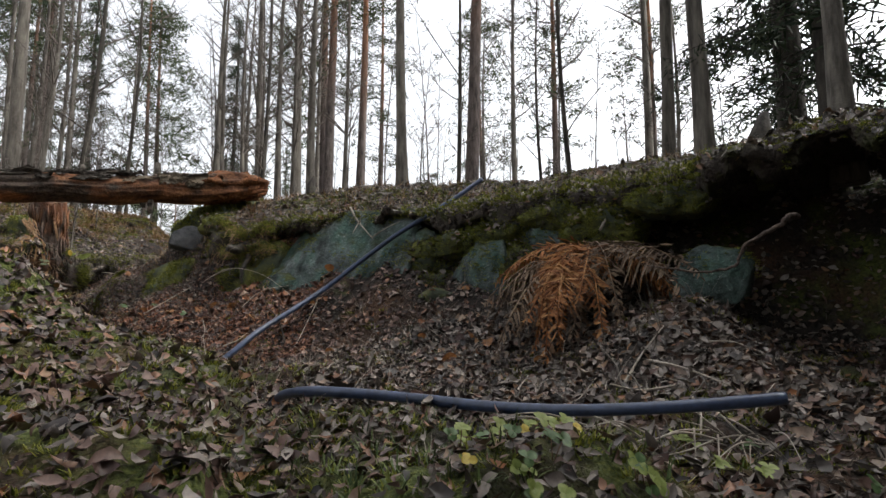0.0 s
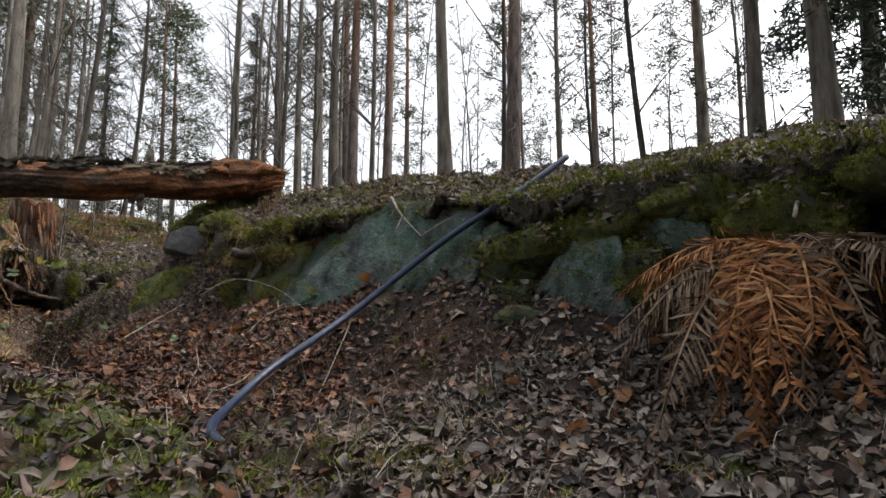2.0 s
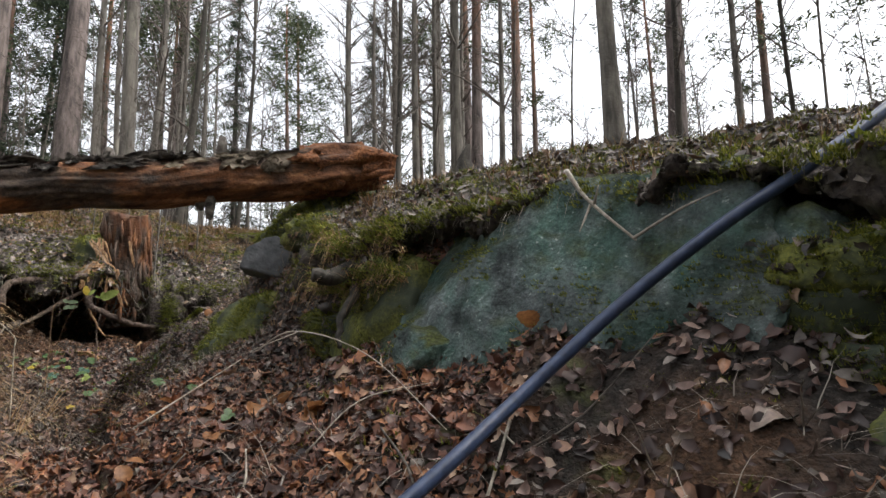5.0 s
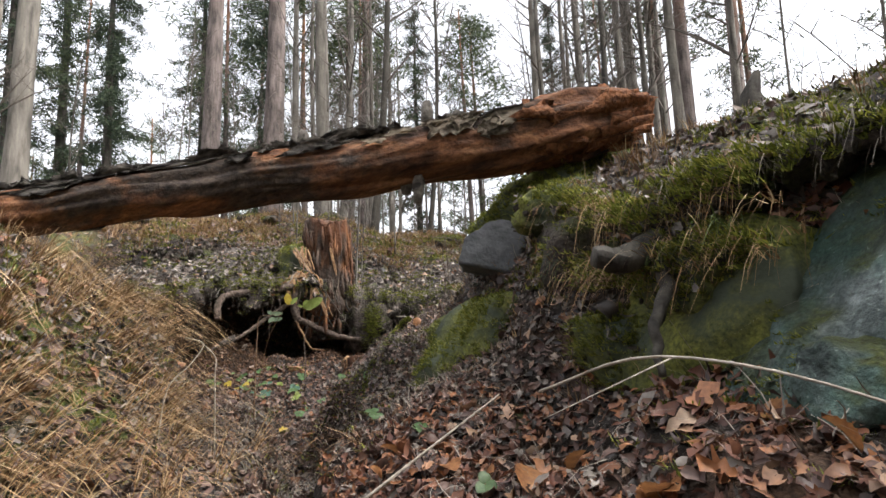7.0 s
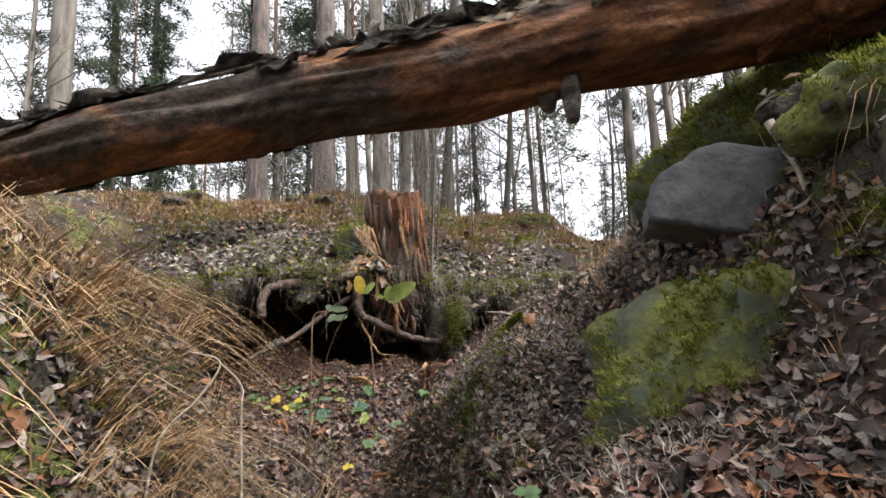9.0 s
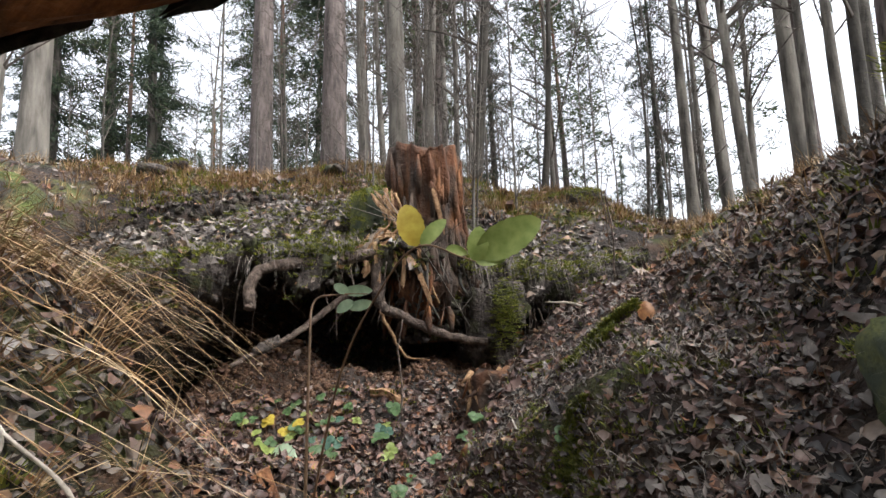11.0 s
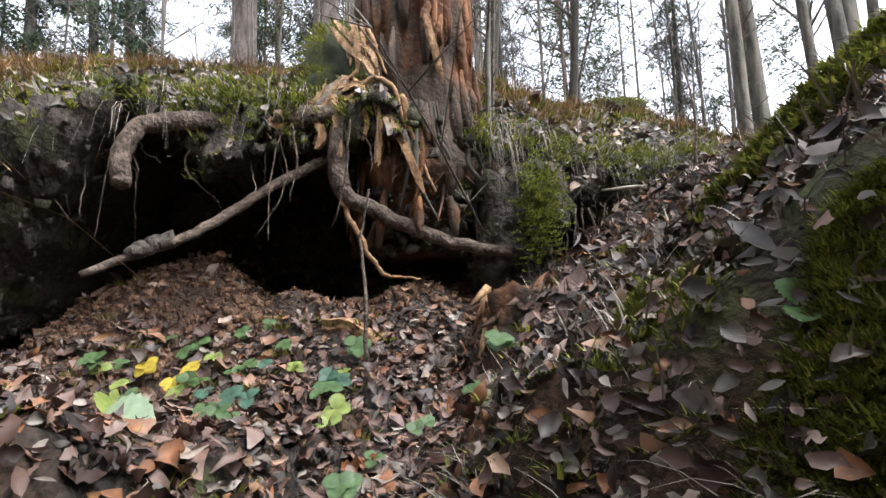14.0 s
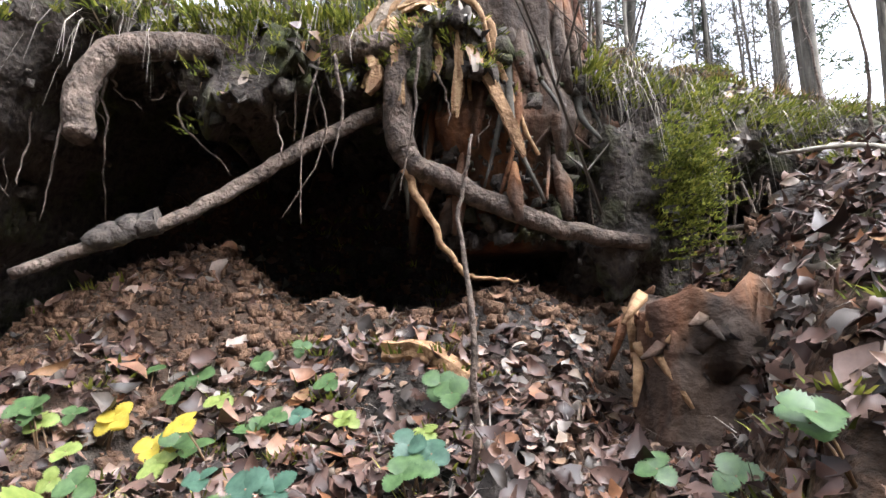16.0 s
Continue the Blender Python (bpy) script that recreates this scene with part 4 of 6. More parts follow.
def ridge_stub(x, y, h, r, label, seed, mat):
    z = gz(x, y)
    me = mesh_from(tube([(0, 0, -0.2), (0.02, 0, 0.1), (0, 0.02, h * 0.6), (0.05, 0, h)], [r * 1.8, r * 1.2, r * 0.8, r * 0.25], 14, 0.3, seed, True, 2, 3), "snag", mat)
    me.polygons.foreach_set("use_smooth", [True] * len(me.polygons))
    ob = new("snag", me)
    ob.location = (x, y, z)
    return tagged(ob, label, "stump")


ridge_stub(-2.05, 8.6, 0.35, 0.08, "broken dark snag on the ridge", 3, M_DARKBARK)
ridge_stub(2.9, 5.0, 0.6, 0.14, "pointed dark broken snag beside a tree", 5, M_DARKBARK)
for k, (a, b, r, label) in enumerate((((-5.9, 7.55, 0), (-5.45, 7.9, 0), 0.05, "rotten reddish wood lying in the litter"), ((-6.75, 8.95, 0), (-6.55, 9.05, 0), 0.03, "orange piece of rotten wood"), ((-5.85, 8.3, 0), (-5.6, 8.45, 0), 0.03, "dark slab of wet bark"))):
    pts = [Vector(a).lerp(Vector(b), s / 6) for s in range(7)]
    me = mesh_from(tube([(p.x, p.y, gz(p.x, p.y) + r * 0.4) for p in pts], [r] * 7, 10, 0.5, k + 3, True, 2, 4), "rotten_wood", M_LOG if k != 1 else M_SPLINT)
    tagged(new("rotten_wood", me), label, "wood")


# ---- litter, moss and grass ----
M_LEAF_GREY = material("grey_dead_leaves", per_island([(0.0, (0.014, 0.011, 0.009)), (0.3, (0.06, 0.047, 0.038)), (0.55, (0.15, 0.125, 0.105)), (0.8, (0.22, 0.188, 0.16)), (0.9, (0.18, 0.09, 0.035)), (1.0, (0.31, 0.275, 0.24))], 40), 0.5, spec=0.35)
M_LEAF_RED = material("russet_dead_leaves", per_island([(0.0, (0.016, 0.009, 0.007)), (0.35, (0.055, 0.028, 0.021)), (0.6, (0.115, 0.066, 0.05)), (0.8, (0.16, 0.105, 0.084)), (0.92, (0.22, 0.09, 0.035)), (1.0, (0.26, 0.2, 0.165))], 40), 0.5, spec=0.35)
M_LEAF_OAK = material("oak_dead_leaves", per_island([(0.0, (0.03, 0.014, 0.01)), (0.3, (0.1, 0.038, 0.022)), (0.6, (0.17, 0.07, 0.038)), (0.85, (0.26, 0.105, 0.04)), (1.0, (0.32, 0.22, 0.15))], 40), 0.5, spec=0.4)
M_MOSS = material("moss", per_island([(0.0, (0.05, 0.066, 0.013)), (0.5, (0.16, 0.18, 0.03)), (1.0, (0.32, 0.31, 0.06))], 20), 0.9, thin=0.25)
M_DRY = material("dry_grass", per_island([(0.0, (0.12, 0.062, 0.025)), (0.5, (0.3, 0.18, 0.08)), (1.0, (0.48, 0.36, 0.21))], 15), 0.75)
M_GREEN = material("green_blades", per_island([(0.0, (0.03, 0.05, 0.012)), (0.6, (0.07, 0.11, 0.025)), (1.0, (0.15, 0.17, 0.05))], 15), 0.6)
M_STALK = material("grey_stalks", per_island([(0.0, (0.1, 0.085, 0.07)), (1.0, (0.32, 0.28, 0.23))], 15), 0.8)


def scatter(n, box, seed, keep=None):
    rng = np.random.default_rng(seed)
    x, y = rng.uniform(box[0], box[1], n), rng.uniform(box[2], box[3], n)
    if keep is not None:
        ok = rng.random(n) < keep(x, y)
        x, y = x[ok], y[ok]
    return x, y, rng


def frame_axes(nrm, ang):
    """Two axes in the slope's plane, turned by ang."""
    ref = np.stack([np.cos(ang), np.sin(ang), np.zeros_like(ang)], -1)
    u = ref - nrm * np.sum(ref * nrm, -1, keepdims=True)
    u /= np.linalg.norm(u, axis=-1, keepdims=True)
    return u, np.cross(nrm, u)


def mesh_arrays(name, verts, quads, mat):
    me = bpy.data.meshes.new(name)
    me.vertices.add(len(verts))
    me.vertices.foreach_set("co", verts.astype(np.float32).ravel())
    me.loops.add(quads.size)
    me.loops.foreach_set("vertex_index", quads.astype(np.int32).ravel())
    me.polygons.add(len(quads))
    me.polygons.foreach_set("loop_start", np.arange(0, quads.size, 4, dtype=np.int32))
    me.update(calc_edges=True)
    me.materials.append(mat)
    return me


OVAL = ((-0.5, 0.06), (-0.22, 0.8), (0.12, 1.0), (0.36, 0.6), (0.55, 0.03))
SIMPLE = ((-0.5, 0.06), (-0.1, 0.95), (0.3, 0.7), (0.55, 0.04))
LOBED = ((-0.5, 0.06), (-0.34, 0.62), (-0.2, 0.42), (-0.02, 1.0), (0.12, 0.58), (0.3, 0.85), (0.44, 0.45), (0.56, 0.05))


def litter(name, x, y, rng, size, mat, label, places=None, normals=None, shape=OVAL):
    n = len(x)
    base = np.stack([x, y, ground(x, y)], -1) if places is None else places
    nrm = normal_at(x, y, 0.05) if normals is None else normals
    nrm = nrm + rng.normal(0, 0.38, (n, 3))
    nrm /= np.linalg.norm(nrm, axis=-1, keepdims=True)
    u, v = frame_axes(nrm, rng.uniform(0, 6.283, n))
    ln = (rng.uniform(size[0], size[1], n) * np.where(rng.random(n) < 0.06, 1.6, 1.0))[:, None]
    ln = ln * (1 - 0.28 * np.exp(-((x + 4.9) ** 2 + (y - 8.1) ** 2) / 0.35))[:, None]
    wd = ln * np.where(rng.random(n) < 0.45, rng.uniform(0.08, 0.2, n), rng.uniform(0.22, 0.4, n))[:, None]
    curl = rng.normal(0.0, 0.48, n)[:, None] * ln
    side = rng.uniform(-0.3, 0.95, n)[:, None] * wd
    c = base + nrm * rng.uniform(0.004, 0.035, n)[:, None]
    rows = []
    for s, w in shape:
        mid = c + u * ln * s + nrm * curl * (s * s * 2.4)
        jag = wd * rng.normal(0, 0.2, n)[:, None]
        rows += [mid - v * (wd * w + jag) + nrm * side * w, mid, mid + v * (wd * w - jag) + nrm * side * w]
    verts = np.stack(rows, 1).reshape(-1, 3)
    q = []
    for r in range(len(shape) - 1):
        for k in range(2):
            a = r * 3 + k
            q.append((a, a + 1, a + 4, a + 3))
    quads = (np.arange(n)[:, None, None] * 3 * len(shape) + np.array(q)[None]).reshape(-1, 4)
    me = mesh_arrays(name, verts, quads, mat)
    me.polygons.foreach_set("use_smooth", [True] * len(me.polygons))
    return tagged(new(name, me), label, "leaves", kind="stuff")


def redness(x, y):
    """Russet oak leaves lie along the gully's floor, grey ones on the bank to its right."""
    return np.clip(0.95 * np.exp(-np.maximum(signed(x, y) + 0.2, 0) / 0.6) - 0.55 * np.clip((x + 1.2) / 1.5, 0, 1) + 0.5 * (vnoise(x * 0.9, y * 0.9, 50) - 0.5), 0.05, 0.95)


def near_path(x, y):
    """The slope that the path brushes past has slightly thinner litter."""
    return 1 - 0.45 * np.exp(-((x + 5.08) ** 2 + (y - 8.1) ** 2) / 0.07)


def bare(x, y):
    """Bare dark earth below the cleft between the rocks."""
    return 1 - 0.88 * np.exp(-((x + 2.65) ** 2 + (y - 6.65) ** 2) / 0.16)


def cover(x, y):
    steep = normal_at(x, y, 0.06)[:, 2]
    s = signed(x, y)
    ledge = 1 - 0.9 * ((s > -1.0) & (s < 0.1) & (x < -6.3) & (y > 8.2))
    under = (1 - 0.4 * np.exp(-((x + 0.3 + 0.6 * (y - 5.3)) / 1.6) ** 2 - ((y - 5.4 + 0.45 * (x + 0.3)) / 0.25) ** 2)) * bare(x, y)
    mossy_spot = 1 - 0.3 * np.clip((mossy(x, y) + 0.9 * (vnoise(x * 1.8, y * 1.8, 70) - 0.46)) * 2.4, 0, 1) * (y < 5)
    return under * mossy_spot * ledge * np.clip((steep - 0.1) / 0.3, 0.75, 1) * (0.35 + 0.65 * vnoise(x * 1.7, y * 1.7, 60))


NEAR, WIDE = (-8.6, 4.2, 0.9, 10.5), (-13, 5, 0.5, 15)
x, y, rng = scatter(130000, NEAR, 1, lambda x, y: cover(x, y) * near_path(x, y))
pick = rng.random(len(x)) < redness(x, y)
litter("russet_leaf_litter", x[pick], y[pick], rng, (0.032, 0.078), M_LEAF_RED, "russet dead leaves covering the gully floor")
litter("grey_leaf_litter", x[~pick], y[~pick], rng, (0.03, 0.075), M_LEAF_GREY, "grey-brown dead leaves on the forest ground")
x, y, rng = scatter(36000, WIDE, 2, lambda x, y: cover(x, y) * (signed(x, y) > -0.4))
half = rng.random(len(x)) < 0.5
litter("far_leaf_litter", x[half], y[half], rng, (0.045, 0.09), M_LEAF_GREY, "grey-brown dead leaves over the wooded slope", shape=SIMPLE)
litter("far_leaf_litter", x[~half], y[~half], rng, (0.045, 0.09), M_LEAF_RED, "reddish dead leaves over the wooded slope", shape=SIMPLE)
x, y, rng = scatter(13000, (-4.0, -1.2, 4.9, 7.0), 7, cover)
litter("oak_leaf_litter", x, y, rng, (0.035, 0.08), M_LEAF_OAK, "russet oak leaves piled on the slope", shape=LOBED)
x, y, rng = scatter(40000, (-5.7, -2.3, 6.2, 9.8), 8, lambda x, y: bare(x, y) * near_path(x, y) * (0.4 + 0.6 * vnoise(x * 2.5, y * 2.5, 61)))
half = rng.random(len(x)) < 0.35
litter("slope_leaf_litter", x[half], y[half], rng, (0.025, 0.055), M_LEAF_RED, "russet and brown leaves on the steep slope", shape=LOBED)
litter("slope_leaf_litter", x[~half], y[~half], rng, (0.022, 0.052), M_LEAF_GREY, "small grey leaf scraps on the steep slope")
x, y, rng = scatter(17000, (-7.8, -5.0, 7.4, 9.7), 9, lambda x, y: cover(x, y) * near_path(x, y))
half = rng.random(len(x)) < 0.75
litter("hollow_leaf_litter", x[half], y[half], rng, (0.022, 0.06), M_LEAF_RED, "crumpled russet leaves before the hollow", shape=LOBED)
litter("hollow_leaf_litter", x[~half], y[~half], rng, (0.018, 0.05), M_LEAF_GREY, "small grey leaf scraps before the hollow")
x, y, rng = scatter(26000, (-12, -5.2, 8.4, 14), 10, lambda x, y: (signed(x, y) > 0.1) * (0.3 + 0.7 * vnoise(x * 1.3, y * 1.3, 62)))
half = rng.random(len(x)) < 0.4
litter("bank_leaf_litter", x[half], y[half], rng, (0.035, 0.08), M_LEAF_RED, "reddish leaves on the bank above the hollow", shape=SIMPLE)
litter("bank_leaf_litter", x[~half], y[~half], rng, (0.035, 0.08), M_LEAF_GREY, "grey leaves on the bank above the hollow", shape=SIMPLE)

# steep ground holds more leaves for its plan
x, y, rng = scatter(150000, NEAR, 70, lambda x, y: bare(x, y) * near_path(x, y) * np.clip(1 / normal_at(x, y, 0.06)[:, 2] - 1.08, 0, 2.2) / np.where(x < -3.6, 0.9, 2.0) * (0.35 + 0.65 * vnoise(x * 2.2, y * 2.2, 64)) * (1 - 0.9 * ((signed(x, y) > -1.0) & (x < -5.9) & (y > 8.1))))
half = rng.random(len(x)) < 0.4
litter("steep_leaf_litter", x[half], y[half], rng, (0.022, 0.055), M_LEAF_RED, "small russet leaves caught on steep banks")
litter("steep_leaf_litter", x[~half], y[~half], rng, (0.022, 0.055), M_LEAF_GREY, "small grey leaves caught on steep banks")
x, y, rng = scatter(14000, (-4.5, 5.0, -4.5, 0.95), 71)
litter("far_leaf_litter", x, y, rng, (0.04, 0.08), M_LEAF_RED, "brown leaves over the gully floor", shape=SIMPLE)


x, y, rng = scatter(9000, (-5.5, -4.2, 7.3, 9.0), 74, lambda x, y: np.clip(1.25 - normal_at(x, y, 0.06)[:, 2], 0.15, 0.9) * (0.2 + 0.8 * (vnoise(x * 5, y * 5, 65) > 0.45)))
nn = normal_at(x, y, 0.06)
p = np.stack([x, y, ground(x, y)], -1) + nn * rng.uniform(0.002, 0.03, len(x))[:, None]
half = rng.random(len(x)) < 0.45
litter("caught_leaf_litter", x[half], y[half], rng, (0.024, 0.052), M_LEAF_RED, "russet leaves caught on the steep mossy slope", p[half], nn[half])
litter("caught_leaf_litter", x[~half], y[~half], rng, (0.022, 0.052), M_LEAF_GREY, "grey-brown leaves caught on the steep mossy slope", p[~half], nn[~half])
x, y, rng = scatter(7000, (-3.0, 2.0, 0.95, 3.6), 72, cover)
litter("broad_leaf_litter", x, y, rng, (0.04, 0.085), M_LEAF_GREY, "broad pale brown leaves by the mossy hump")
x, y, rng = scatter(6500, (-0.9, 2.2, 2.6, 5.0), 73, cover)
litter("broad_leaf_litter", x, y, rng, (0.035, 0.08), M_LEAF_GREY, "broad pale brown leaves on the slope")


def blades(name, x, y, z, rng, length, width, mat, label, lean, droop, per, base_dir=None, category="grass", radius=0.05, bends=4):
    """Tufts of thin bent blades: per blades at each x, y, z."""
    n = len(x) * per
    c = np.repeat(np.stack([x, y, z], -1), per, 0)
    th = rng.uniform(0, 6.283, n)
    out = np.stack([np.cos(th), np.sin(th), np.zeros(n)], -1)
    if base_dir is not None:
        out = out * 0.6 + np.repeat(base_dir, per, 0)
    c = c + out * radius * rng.uniform(0, 1, n)[:, None]
    ln = rng.uniform(length[0], length[1], n)[:, None]
    k = rng.uniform(0.4, 1.2, n)[:, None]
    wv = np.stack([-np.sin(th), np.cos(th), np.zeros(n)], -1) * width
    rows = []
    for i in range(bends + 1):
        s = i / bends
        p = c + out * (lean * k * s * ln) + np.array([0, 0, 1.0]) * (ln * (s * (1 - 0.3 * k) - droop * k * s * s))
        p = p + rng.normal(0, 0.02, (n, 3)) * ln * s
        w = wv * (1 - 0.85 * s)
        rows += [p - w, p + w]
    verts = np.stack(rows, 1).reshape(-1, 3)
    quads = (np.arange(n)[:, None, None] * (2 * bends + 2) + np.array([(2 * i, 2 * i + 1, 2 * i + 3, 2 * i + 2) for i in range(bends)])[None]).reshape(-1, 4)
    return tagged(new(name, mesh_arrays(name, verts, quads, mat)), label, category, kind="stuff")


def surface_points(obs, n, seed, lowest):
    """Random points and normals on meshes, where the surface faces up enough."""
    rng = np.random.default_rng(seed)
    cs, ns, ar = [], [], []
    for ob in obs:
        me, k = ob.data, len(ob.data.polygons)
        c, nn, a = np.zeros(k * 3), np.zeros(k * 3), np.zeros(k)
        me.polygons.foreach_get("center", c)
        me.polygons.foreach_get("normal", nn)
        me.polygons.foreach_get("area", a)
        m = np.array(ob.matrix_basis)
        cs.append(c.reshape(-1, 3) @ m[:3, :3].T + m[:3, 3])
        ns.append(nn.reshape(-1, 3) @ m[:3, :3].T)
        ar.append(a)
    c, nn, a = np.vstack(cs), np.vstack(ns), np.concatenate(ar)
    a = a * (nn[:, 2] > lowest)
    i = rng.choice(len(a), n, p=a / a.sum())
    return c[i] + rng.normal(0, 0.012, (n, 3)), nn[i], rng


def clods(name, p, rng, size, mat, label):
    """Crumbs of earth: small uneven lumps at the given points."""
    n = len(p)
    corner = np.array([(-1, -1, -1), (1, -1, -1), (1, 1, -1), (-1, 1, -1), (-1, -1, 1), (1, -1, 1), (1, 1, 1), (-1, 1, 1)], float) * 0.58
    s = (size[0] * (size[1] / size[0]) ** (rng.random(n) ** 2.2))[:, None, None]
    v = (corner[None] + rng.normal(0, 0.24, (n, 8, 3))) * s * rng.uniform(0.55, 1.2, (n, 1, 3)) + p[:, None, :]
    f = np.array([(0, 3, 2, 1), (4, 5, 6, 7), (0, 1, 5, 4), (1, 2, 6, 5), (2, 3, 7, 6), (3, 0, 4, 7)])
    quads = (np.arange(n)[:, None, None] * 8 + f[None]).reshape(-1, 4)
    return tagged(new(name, mesh_arrays(name, v.reshape(-1, 3), quads, mat)), label, "earth", kind="stuff")


def on_ground(x, y):
    return x, y, ground(x, y)


x, y, rng = scatter(44000, (-8.2, -6.0, 8.2, 9.9), 33, lambda x, y: np.exp(-(signed(x, y) + 0.5) ** 2 / 0.25) * (0.3 + 0.7 * vnoise(x * 4, y * 4, 63)))
clods("earth_crumbs", np.stack([x, y, ground(x, y)], -1), rng, (0.006, 0.034), M_REDEARTH, "loose crumbs of reddish earth before the hollow")
x, y, rng = scatter(15000, NEAR, 34, lambda x, y: np.where(signed(x, y) < 0.2, 0.9, 0.2))
clods("earth_crumbs", np.stack([x, y, ground(x, y)], -1), rng, (0.005, 0.022), M_GROUND, "crumbs of soil between dead leaves")
x, y, rng = scatter(26000, (-9.2, -5.8, 8.0, 11), 37, lambda x, y: (np.abs(signed(x, y) + 0.05) < 0.3) * 0.8)
clods("earth_clods", np.stack([x, y, ground(x, y)], -1) + rng.normal(0, 0.01, (len(x), 3)), rng, (0.008, 0.06), M_EARTH, "crumbling earth on the hollow's back wall")
p, nn, rng = surface_points(LIPS, 16000, 35, -2)
clods("earth_clods", p[nn[:, 2] < 0.4], rng, (0.006, 0.045), M_EARTH, "crumbling earth clods on the undercut banks")
# dark clods roughen the stump's foot and darken it as its shade does
th, zz = rng.uniform(0, 6.283, 1600), rng.uniform(-0.5, 0.12, 1600)
rad = 0.29 - 0.2 * np.maximum(-0.15 - zz, 0) + rng.normal(0, 0.015, 1600)
clods("earth_clods", np.stack([-6.75 + np.cos(th) * rad, 9.55 + np.sin(th) * rad, 1.95 + zz], -1), rng, (0.008, 0.05), M_EARTH, "dark earth clods roughening and shading the stump's foot")
p, nn, rng = surface_points([o for o in bpy.data.objects if o.name.startswith(("root_mass", "moss_mound"))], 6000, 36, -2)
clods("earth_clods", p, rng, (0.005, 0.03), M_EARTH, "earth clinging to roots and turf")
p, nn, rng = surface_points(LIPS, 11000, 41, 0.2)
litter("edge_leaf_litter", p[:, 0], p[:, 1], rng, (0.03, 0.08), M_LEAF_GREY, "dead leaves caught on the turf edges", p, nn)
p, nn, rng = surface_points(LIPS, 9000, 42, -0.15)
ok = vnoise(p[:, 0] * 2.5, p[:, 1] * 2.5 + p[:, 2] * 3, 77) > 0.42
p, nn = p[ok], nn[ok]
blades("edge_moss", p[:, 0], p[:, 1], p[:, 2], rng, (0.01, 0.03), 0.0035, M_MOSS, "moss cushions on the turf edges", 0.8, 0.35, 24, nn * np.array([1, 1, 0]), "moss", 0.05, 2)
p, nn, rng = surface_points([o for o in bpy.data.objects if o.name.startswith(("mossy_boulder", "moss_cushion", "moss_mound"))], 26000, 43, 0.1)
ok = vnoise(p[:, 0] * 4, p[:, 1] * 4, 78) > 0.38
p, nn = p[ok], nn[ok]
blades("boulder_moss", p[:, 0], p[:, 1], p[:, 2], rng, (0.01, 0.03), 0.003, M_MOSS, "short moss growing on the boulders", 0.8, 0.3, 12, nn * np.array([1, 1, 0]), "moss", 0.03, 1)
p, nn, rng = surface_points([o for o in bpy.data.objects if o.name.startswith(("slab", "boulder"))], 9000, 46, -0.2)
ok = fractal(p[:, 0] * 3 + p[:, 2] * 2, p[:, 1] * 3 + p[:, 2] * 3, 79, 3) > 0.12
p, nn = p[ok], nn[ok]
blades("rock_moss", p[:, 0], p[:, 1], p[:, 2], rng, (0.008, 0.026), 0.003, M_MOSS, "thin moss patches on the rock face", 0.8, 0.4, 12, nn * np.array([1, 1, 0]), "moss", 0.03, 1)
p, nn, rng = surface_points([o for o in bpy.data.objects if o.name.startswith("moss_mound") and o.matrix_basis.translation.x > -3], 1500, 48, 0.3)
litter("mound_leaf_litter", p[:, 0], p[:, 1], rng, (0.03, 0.07), M_LEAF_GREY, "dead leaves lying on mossy turf", p, nn)
p, nn, rng = surface_points([o for o in bpy.data.objects if o.name.startswith("moss_mound") and o.matrix_basis.translation.x > -3], 14000, 47, -0.5)
blades("turf_moss", p[:, 0], p[:, 1], p[:, 2], rng, (0.012, 0.04), 0.003, M_MOSS, "shaggy moss draped between the rocks", 0.8, 0.6, 11, nn * np.array([1, 1, 0]), "moss", 0.03, 1)
rng = np.random.default_rng(44)
p = np.array([(-6.16, 9.66, 1.62)]) + rng.normal(0, 1, (420, 3)) * np.array([0.05, 0.06, 0.12])
blades("hanging_moss", p[:, 0], p[:, 1], p[:, 2], rng, (0.008, 0.024), 0.004, M_MOSS, "bright green moss hanging under the bank edge", 0.9, 0.7, 14, np.tile(np.array([0.7, -0.7, 0.0]), (len(p), 1)), "moss", 0.04)
# needles, straws and small bits between the leaves
x, y, rng = scatter(9000, NEAR, 18, cover)
blades("straw_debris", x, y, ground(x, y) + 0.02, rng, (0.03, 0.11), 0.0016, M_STALK, "thin straws and needles among dead leaves", 1.0, 0.55, 4, category="debris", radius=0.08, bends=2)

x, y, rng = scatter(900, (-5.5, -4.2, 7.4, 9.0), 19)
blades("straw_debris", x, y, ground(x, y) + 0.02, rng, (0.03, 0.1), 0.0011, M_STALK, "thin straws on the steep mossy slope", 1.0, 0.6, 5, category="debris", radius=0.06, bends=3)

# moss grows on banks, edges and the hump by the path
x, y, rng = scatter(16000, (-9.5, 3.2, 0.8, 11.5), 3, lambda x, y: np.clip((mossy(x, y) + 0.9 * (vnoise(x * 1.8, y * 1.8, 70) - 0.46)) * 2.4, 0, 1))
blades("moss", *on_ground(x, y), rng, (0.02, 0.055), 0.0045, M_MOSS, "yellow-green moss patches on bank and soil", 0.8, 0.25, 22, category="moss", radius=0.07, bends=2)
# long dry grass hanging over the left bank
x, y, rng = scatter(1800, (-8.2, -3.2, 3.2, 8.0), 4, lambda x, y: np.exp(-((signed(x, y) - 0.1) / 0.55) ** 2) * (x < -3.6) * (y < 7.2) * (0.25 + 0.75 * (vnoise(x * 2, y * 2, 80) > 0.4)))
toward = normal_at(x, y, 0.3) * np.array([1.6, 1.6, 0])
